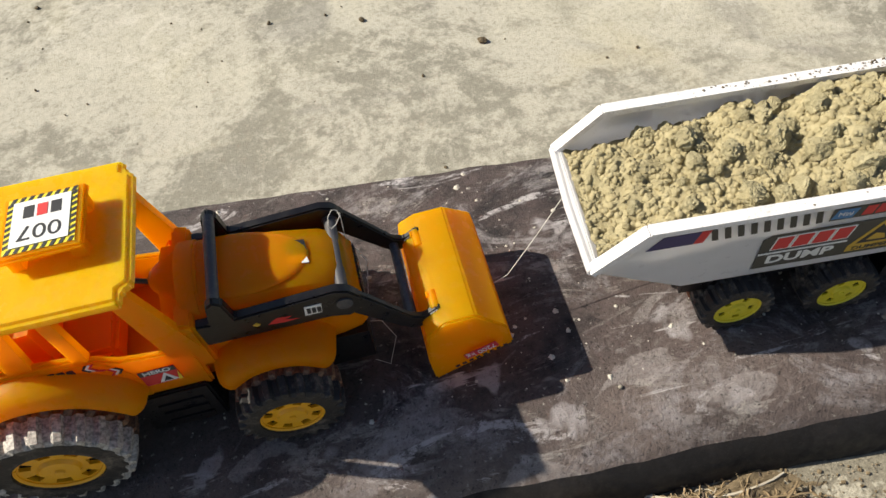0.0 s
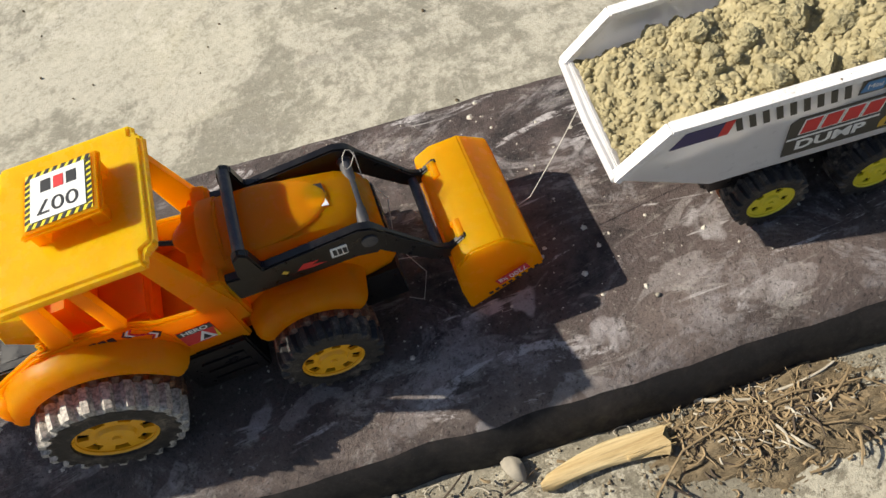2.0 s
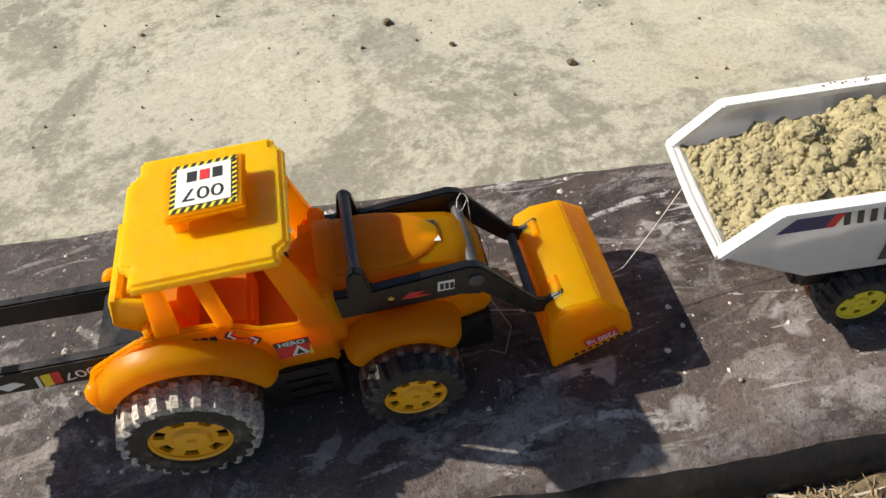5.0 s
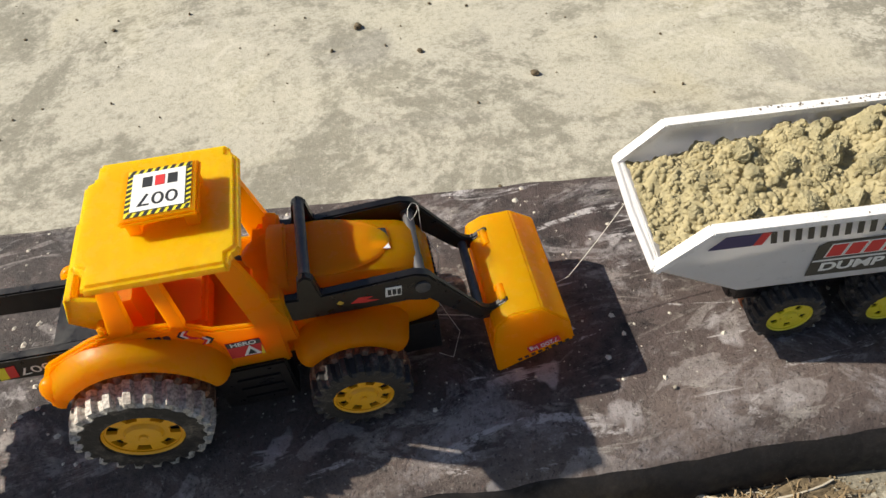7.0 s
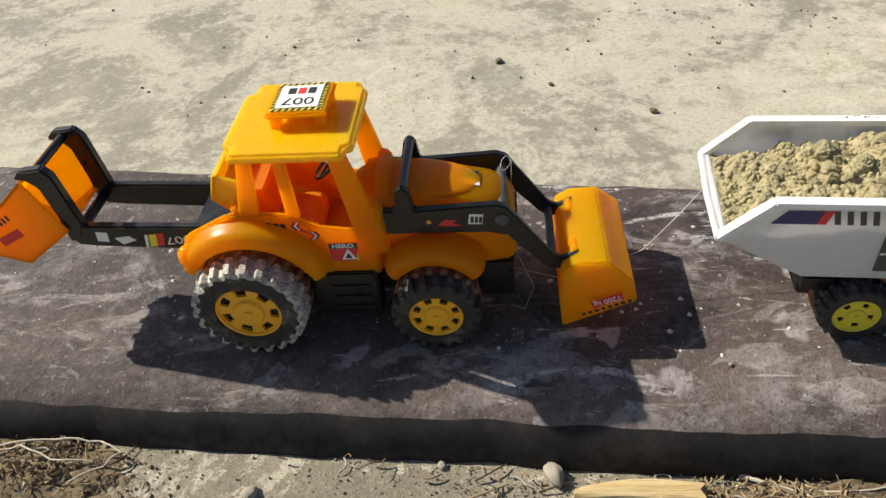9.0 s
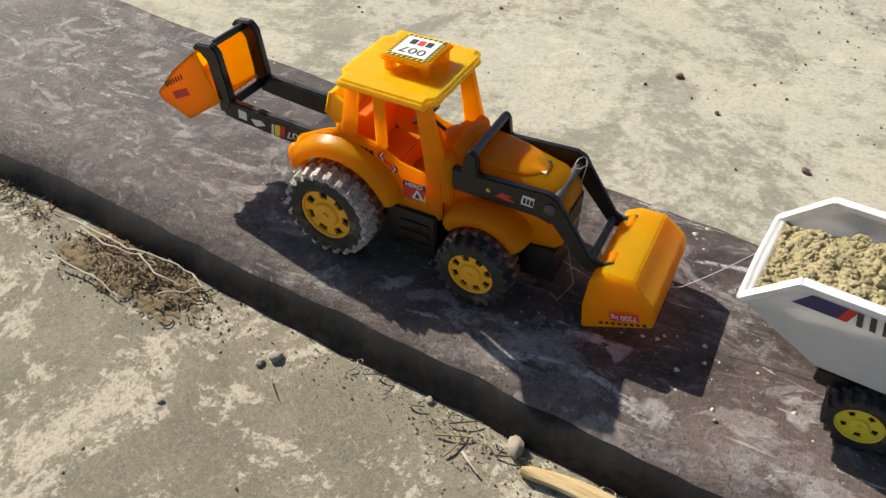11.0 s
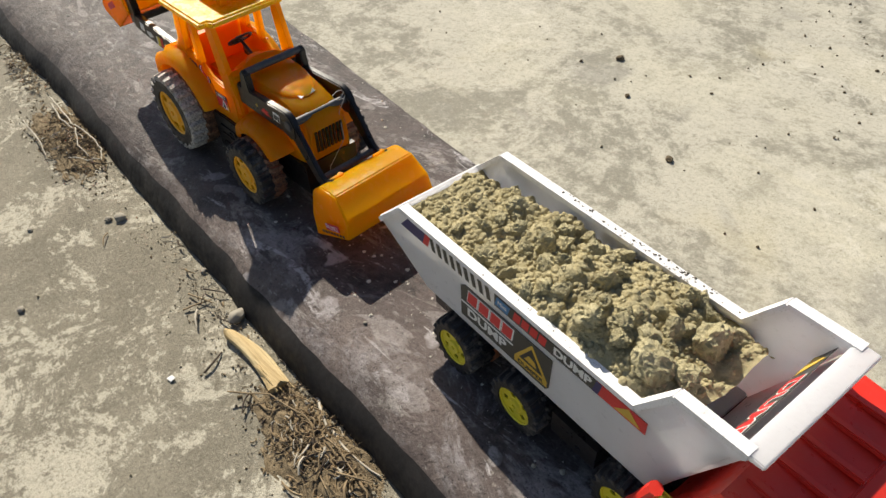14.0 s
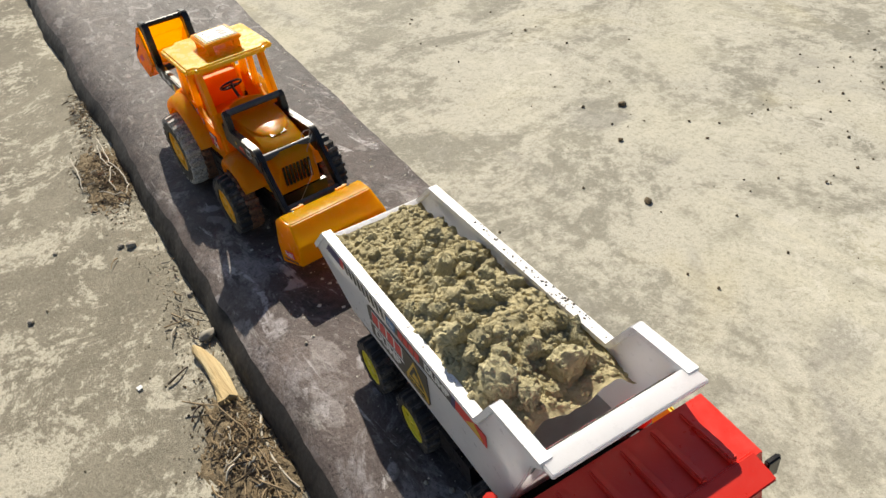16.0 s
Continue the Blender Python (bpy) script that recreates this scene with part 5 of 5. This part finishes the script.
# ---- litter on the ground ----
def ground_z(x, y):
    o = offset(x, y)
    z = NEAR_Z if o < 0.07 else FAR_Z
    z += 0.004 * noise.noise((x * 4, o * 4, 1)) + 0.0016 * noise.noise((x * 17, o * 17, 4))
    if o < -0.02:
        z += 0.004 * math.exp(-((o + 0.075) / 0.03) ** 2)
    return z


def pebble(place, size, seed, mat, name, label, category, group=""):
    bm = bmesh.new()
    bmesh.ops.create_icosphere(bm, subdivisions=3, radius=1)
    off = Vector((seed * 2.7, seed * 5.1, seed * 1.3))
    for v in bm.verts:
        k = 1 + 0.28 * noise.noise(v.co * 1.4 + off) + 0.12 * noise.noise(v.co * 4 + off)
        v.co = Vector((v.co.x * size[0], v.co.y * size[1], v.co.z * size[2])) * k
    ob = part(name, bm, mat)
    ob.matrix_world = pose(place[0], place[1], place[2] + size[2] * 0.7, 0, 0, seed * 37 % 360)
    return tagged(ob, label, category, group)


def stalk_points(rng, x, y, z, length, heading, curl, lift):
    pts, h = [], heading
    px, py = x, y
    n = 7
    for k in range(n):
        pts.append((px, py, z + lift * math.sin(math.pi * k / (n - 1)) + 0.0004 * rng.random()))
        px += math.cos(h) * length / n
        py += math.sin(h) * length / n
        h += curl * rng.uniform(0.2, 1.0)
    return pts


def straw_pile(name, cx, cy, sx, sy, count, seed, mats, label, turn):
    """A flat drift of straw, rootlets and dirt lying along the foot of the kerb."""
    rng = random.Random(seed)
    bm = bmesh.new()
    for k in range(count):
        u, v = rng.gauss(0, 0.45), rng.gauss(0, 0.42)
        x = cx + sx * u * math.cos(turn) - sy * v * math.sin(turn)
        y = cy + sx * u * math.sin(turn) + sy * v * math.cos(turn)
        if y - SLOPE * x > NEAR_Y - 0.013:
            y = SLOPE * x + NEAR_Y - 0.013 - 0.02 * rng.random()
        heap = 0.0075 * math.exp(-(u * u + v * v) * 1.6)
        z = ground_z(x, y) + heap * (0.35 + 0.65 * rng.random()) + 0.0006
        before = len(bm.faces)
        pts = stalk_points(rng, x, y, z, rng.uniform(0.004, 0.015) * (1.7 if rng.random() < 0.08 else 1), rng.gauss(-0.3, 0.9) if rng.random() < 0.6 else rng.uniform(0, 6.3), rng.uniform(-0.9, 0.9), rng.uniform(0, 0.0016))
        add_tube(bm, pts, rng.choice((0.0003, 0.0005, 0.0007, 0.0010)), 4, 0.6)
        which = 0 if rng.random() < 0.72 else (1 if rng.random() < 0.4 else 2)
        bm.faces.ensure_lookup_table()
        for f in bm.faces[before:]:
            f.material_index = which
    ob = new(name, mesh_of(bm, name, mats, True))
    return tagged(ob, label, "straw", kind="stuff")


def mound(cx, cy, sx, sy, height, seed, mat, label):
    """A low, ragged heap of swept dirt on the ground."""
    bm = bmesh.new()
    n, grid = 56, []
    for i in range(n + 1):
        row = []
        for j in range(n + 1):
            u, v = 2 * i / n - 1, 2 * j / n - 1
            x, y = cx + sx * u, cy + sy * v + SLOPE * sx * u
            r2 = u * u + v * v + 0.5 * noise.noise((u * 2.2, v * 2.2, seed)) + 0.25 * noise.noise((u * 6, v * 6, seed))
            h = height * (0.75 - r2) + 0.0022 * noise.noise((u * 9, v * 9, seed + 3)) + 0.0012 * noise.noise((u * 22, v * 22, seed + 5))
            row.append(bm.verts.new((x, y, ground_z(x, y) + max(h, -0.004))))
        grid.append(row)
    for a, b in zip(grid, grid[1:]):
        for j in range(n):
            if max(w.co.z - ground_z(w.co.x, w.co.y) for w in (a[j], b[j], b[j + 1], a[j + 1])) > -0.0035:
                bm.faces.new((a[j], b[j], b[j + 1], a[j + 1]))
    ob = part("dirt_mound", bm, mat)
    return tagged(ob, label, "dirt", kind="stuff")


def dirt_scatter(name, spots, count, seed, size, mat, label, category):
    rng = random.Random(seed)
    base = [mesh_of_clump(rng.random() * 50) for _ in range(4)]
    verts, faces = [], []
    for _ in range(count):
        cx, cy, sx, sy = rng.choice(spots)
        x, y = rng.gauss(cx, sx), rng.gauss(cy, sy)
        o = offset(x, y)
        if NEAR_Y - 0.010 < o < FAR_Y + 0.004:
            continue
        r = size * (0.3 + rng.random() ** 3 * 1.6)
        co, fa = rng.choice(base)
        m = Matrix.LocRotScale((x, y, ground_z(x, y) + r * 0.35), Euler((rng.random() * 6, rng.random() * 6, rng.random() * 6)), (r, r, r * 0.7))
        b = len(verts)
        verts += [tuple(m @ v) for v in co]
        faces += [tuple(b + i for i in f) for f in fa]
    me = bpy.data.meshes.new(name)
    me.from_pydata(verts, [], faces)
    me.materials.append(mat)
    return tagged(new(name, me), label, category, kind="stuff")


def mesh_of_clump(seed):
    bm = bmesh.new()
    bmesh.ops.create_icosphere(bm, subdivisions=1, radius=1)
    co = [v.co * (1 + 0.35 * noise.noise(v.co * 1.5 + Vector((seed, 0, 0)))) for v in bm.verts]
    bm.verts.index_update()
    fa = [tuple(v.index for v in f.verts) for f in bm.faces]
    bm.free()
    return co, fa


def build_wood_chip():
    """A split piece of pale wood, narrow at one end and splintered at the other."""
    bm = bmesh.new()
    rng = random.Random(8)
    rings, n = [], 16
    for i in range(n):
        u = i / (n - 1)
        half = 0.0042 + 0.0042 * u ** 0.8 - (0.002 if i == 0 else 0)
        bend = 0.004 * math.sin(math.pi * u)
        ring = []
        for k in range(10):
            a = 2 * math.pi * k / 10
            r = 1 + 0.13 * noise.noise((k * 1.7, u * 1.2, 3.0))
            tip = (0.006 * (noise.noise((k * 2.3, 9.0, 0)) + 0.2)) if i == n - 1 else 0
            ring.append(bm.verts.new((0.074 * u + tip, bend + half * math.cos(a) * r, 0.0040 + 0.0042 * math.sin(a) * r * (1 - 0.25 * u))))
        rings.append(ring)
    for a, b in zip(rings, rings[1:]):
        for k in range(10):
            bm.faces.new((a[k], a[(k + 1) % 10], b[(k + 1) % 10], b[k]))
    bm.faces.new(rings[0][::-1])
    bm.faces.new(rings[-1])
    ob = part("wood_chip", bm, M_WOOD)
    for k in range(7):
        y, z = rng.uniform(-0.006, 0.007), rng.uniform(0.001, 0.007)
        part("splinter", tube([(0.050, y * 0.8, z), (0.070, y, z), (0.077 + rng.random() * 0.006, y * 1.15, z * 0.8)], 0.0011, 5, 0.3), M_WOOD, ob)
    ob.matrix_world = pose(0.2005, -0.0865, ground_z(0.24, -0.085) + 0.0005, 0, 0, 0)
    tagged(ob, "split piece of pale yellow wood with a splintered end", "wood chip")


def build_litter():
    build_wood_chip()
    z = ground_z
    pebble((0.190, -0.071, z(0.190, -0.071)), (0.0085, 0.0055, 0.0048), 3, M_STONE, "stone", "smooth grey-brown stone beside the kerb", "stone")
    for k, (x, y, r) in enumerate(((0.000, -0.082, 0.0045), (-0.008, -0.091, 0.0030), (0.120, -0.062, 0.0028), (0.047, -0.195, 0.0030), (-0.050, -0.150, 0.0024), (0.118, -0.250, 0.0024))):
        pebble((x, y, z(x, y)), (r * 1.2, r, r * 0.7), 11 + k, M_STONE, "pebble", "small grey-brown pebble on the cement", "pebble", "pebbles on the near ground")
    for k, (x, y, r) in enumerate(((0.160, 0.483, 0.0085), (0.217, 0.419, 0.0055), (0.318, 0.350, 0.0075), (0.242, 0.506, 0.0030), (0.280, 0.490, 0.0030), (0.390, 0.660, 0.0040), (0.480, 0.600, 0.0035), (0.250, 0.213, 0.0028), (-0.106, 0.560, 0.0040), (-0.280, 0.470, 0.0035), (0.300, 0.985, 0.0120), (-0.420, 0.720, 0.0040))):
        pebble((x, y, z(x, y)), (r * 0.6, r * 0.48, r * 0.36), 31 + k, M_DIRT, "dirt_clod", "small dark clod of dirt on the pale cement", "dirt clod", "clods on the far ground")
    for k, (x, y, r) in enumerate(((0.439, 0.004, 0.0036), (0.477, -0.011, 0.0018), (0.462, -0.020, 0.0014), (0.300, -0.020, 0.0012))):
        pebble((x, y, 0.0), (r * 1.15, r, r * 0.85), 61 + k, M_STONE, "pebble", "small grey pebble lying on the black kerb", "pebble", "pebbles on the kerb")
    straws = [M_STRAW, M_ROOT, M_TWIG]
    mound(0.335, -0.098, 0.075, 0.034, 0.0065, 2.0, M_BROWN, "low heap of brown dirt at the kerb's foot")
    mound(-0.165, -0.064, 0.085, 0.034, 0.0050, 6.0, M_BROWN, "thin heap of swept brown dirt by the kerb")
    straw_pile("straw_drift", 0.330, -0.096, 0.062, 0.026, 620, 21, straws, "drift of dry straw and rootlets at the kerb's foot", -0.15)
    straw_pile("root_drift", -0.160, -0.062, 0.075, 0.030, 360, 22, straws, "tangle of dry rootlets and dirt by the kerb", -0.15)
    straw_pile("far_root_drift", -0.360, -0.040, 0.090, 0.022, 170, 23, straws, "thin tangle of dry rootlets by the kerb", -0.15)
    straw_pile("straw_line", 0.100, -0.066, 0.220, 0.010, 16, 24, straws, "thin line of straw bits along the kerb's foot", -0.14)
    rng = random.Random(31)
    # pale looping roots over the drift
    for k, pts in enumerate(([(-0.225, -0.055), (-0.190, -0.057), (-0.150, -0.060), (-0.112, -0.056), (-0.080, -0.058), (-0.062, -0.066), (-0.070, -0.078), (-0.095, -0.092)], [(-0.204, -0.060), (-0.165, -0.066), (-0.134, -0.062), (-0.100, -0.074), (-0.072, -0.072)], [(-0.195, -0.096), (-0.150, -0.098), (-0.108, -0.104)], [(0.265, -0.128), (0.290, -0.108), (0.322, -0.101), (0.360, -0.100), (0.400, -0.106), (0.412, -0.120), (0.402, -0.134)], [(0.345, -0.102), (0.362, -0.118), (0.384, -0.126)])):
        fine = []
        if pts[0][0] < 0:
            pts = [(x - 0.030, y + 0.010) for x, y in pts]
        else:
            pts = [(x - 0.012, y + 0.012) for x, y in pts]
        for a, b in zip(pts, pts[1:]):
            for j in range(4):
                x, y = a[0] + (b[0] - a[0]) * j / 4, a[1] + (b[1] - a[1]) * j / 4
                fine.append((x + rng.uniform(-0.0006, 0.0006), y + rng.uniform(-0.0006, 0.0006), z(x, y) + 0.008 + 0.002 * math.sin(j + k)))
        tagged(part("dry_root", tube(fine, 0.0009 if pts[0][0] < 0 else 0.0007, 6, 0.6), M_ROOT if pts[0][0] < 0 else M_STRAW), "pale dry root lying on the tangle", "root", "dry roots")
    for k in range(5):
        x = rng.gauss(0.330, 0.028)
        y = min(rng.gauss(-0.104, 0.014), SLOPE * x + NEAR_Y - 0.018)
        p = stalk_points(rng, x, y, z(x, y) + 0.004 + 0.003 * rng.random(), rng.uniform(0.016, 0.032), rng.gauss(-0.5, 0.9), rng.uniform(-0.35, 0.35), 0.003)
        tagged(part("dry_root", tube(p, rng.uniform(0.0007, 0.0014), 6, 0.6), M_STRAW if k % 3 else M_ROOT), "bent dry root on the straw drift", "root", "dry roots")
    # twigs
    for k, (x, y, length, turn, r, mat) in enumerate(((0.220, -0.119, 0.026, 100, 0.0011, M_TWIG), (0.138, -0.086, 0.030, 12, 0.0009, M_STRAW), (0.150, -0.098, 0.028, 62, 0.0008, M_STRAW), (0.160, -0.090, 0.022, -40, 0.0011, M_ROOT), (0.142, -0.074, 0.026, 20, 0.0008, M_TWIG), (0.010, -0.100, 0.020, -50, 0.0007, M_STRAW), (0.180, -0.082, 0.024, 10, 0.0008, M_TWIG), (0.090, -0.300, 0.010, 15, 0.0006, M_TWIG), (0.300, -0.070, 0.050, -30, 0.0013, M_ROOT), (0.330, -0.080, 0.060, -12, 0.0011, M_ROOT), (0.262, -0.105, 0.020, -60, 0.0009, M_TWIG))):
        p = stalk_points(rng, x, y, z(x, y) + r + 0.001, length, radians(turn), 0.12, 0.002)
        tagged(part("twig", tube(p, r, 6, 0.6), mat), "dry bent twig on the grey cement", "twig", "twigs on the near ground")
    scrap = panel([(0.202, -0.1415, z(0.215, -0.139) + 0.001), (0.2075, -0.1405, z(0.215, -0.139) + 0.0012), (0.2070, -0.1365, z(0.215, -0.139) + 0.0022), (0.2025, -0.1370, z(0.215, -0.139) + 0.0018)], 0.0006)
    tagged(part("paper_scrap", scrap, PRINT_WHITE), "tiny white scrap lying on the cement", "scrap")
    # white curled fibres on the kerb's side
    for k, (x, y, zz) in enumerate(((0.060, -0.030, -0.030), (0.110, -0.036, -0.032), (0.135, -0.040, -0.034), (0.250, -0.052, -0.010), (0.330, -0.064, -0.012))):
        y = min(y, SLOPE * x + NEAR_Y - 0.014)
        pts = [(x + 0.0016 * j + 0.002 * math.sin(1.1 * j + k), y - 0.006 - 0.003 * math.sin(0.6 * j + k), 0) for j in range(9)]
        pts = [(a, b, ground_z(a, b) + 0.0012) for a, b, c in pts]
        tagged(part("fibre", tube(pts, 0.00035, 5), M_ROOT), "curled white fibre caught at the kerb", "fibre", "fibres at the kerb")
    dirt_scatter("kerb_dirt", [(0.335, -0.092, 0.06, 0.022), (0.335, -0.092, 0.05, 0.018), (-0.160, -0.064, 0.050, 0.020), (-0.160, -0.062, 0.040, 0.016), (0.10, -0.075, 0.12, 0.010), (0.16, -0.080, 0.035, 0.016), (-0.33, -0.01, 0.06, 0.015)], 3000, 41, 0.0006, M_DUST, "swept dirt and crumbs along the kerb's foot", "dirt")
    dirt_scatter("drift_dirt", [(0.330, -0.094, 0.045, 0.016), (0.335, -0.100, 0.035, 0.013), (-0.160, -0.062, 0.045, 0.016), (-0.160, -0.062, 0.035, 0.013)], 3600, 45, 0.0008, M_BROWN, "brown dirt swept up among the straw", "dirt")
    dirt_scatter("near_grit", [(0.1, -0.22, 0.22, 0.09)], 120, 42, 0.0009, M_DUST, "fine grit scattered over the grey cement", "grit")
    dirt_scatter("far_grit", [(0.34, 0.77, 0.09, 0.07), (0.05, 0.50, 0.35, 0.15), (0.46, 0.66, 0.12, 0.09)], 420, 43, 0.0012, M_DIRT, "dark grit scattered over the pale cement", "grit")
    # chips of plaster on the kerb's top
    rng = random.Random(51)
    bm = bmesh.new()
    for _ in range(760):
        x = rng.uniform(-0.75, 0.85)
        o = rng.uniform(0.004, 0.196)
        r = 0.0005 + 0.0022 * rng.random() ** 4
        a0 = rng.random() * 6
        pts = [(x + r * rng.uniform(0.6, 1.2) * math.cos(a0 + a), kerb_y(x, o) + r * rng.uniform(0.6, 1.2) * math.sin(a0 + a), 0.00035) for a in (0, 1.3, 2.5, 3.7, 5.0)]
        top = bm.verts.new((x, kerb_y(x, o), 0.0004 + r * 0.5))
        ring = [bm.verts.new(p) for p in pts]
        for i in range(5):
            bm.faces.new((ring[i], ring[(i + 1) % 5], top))
    tagged(new("plaster_chips", mesh_of(bm, "plaster_chips", M_CHIP)), "tiny pale plaster chips strewn on the black kerb", "chips", kind="stuff")


build_litter()
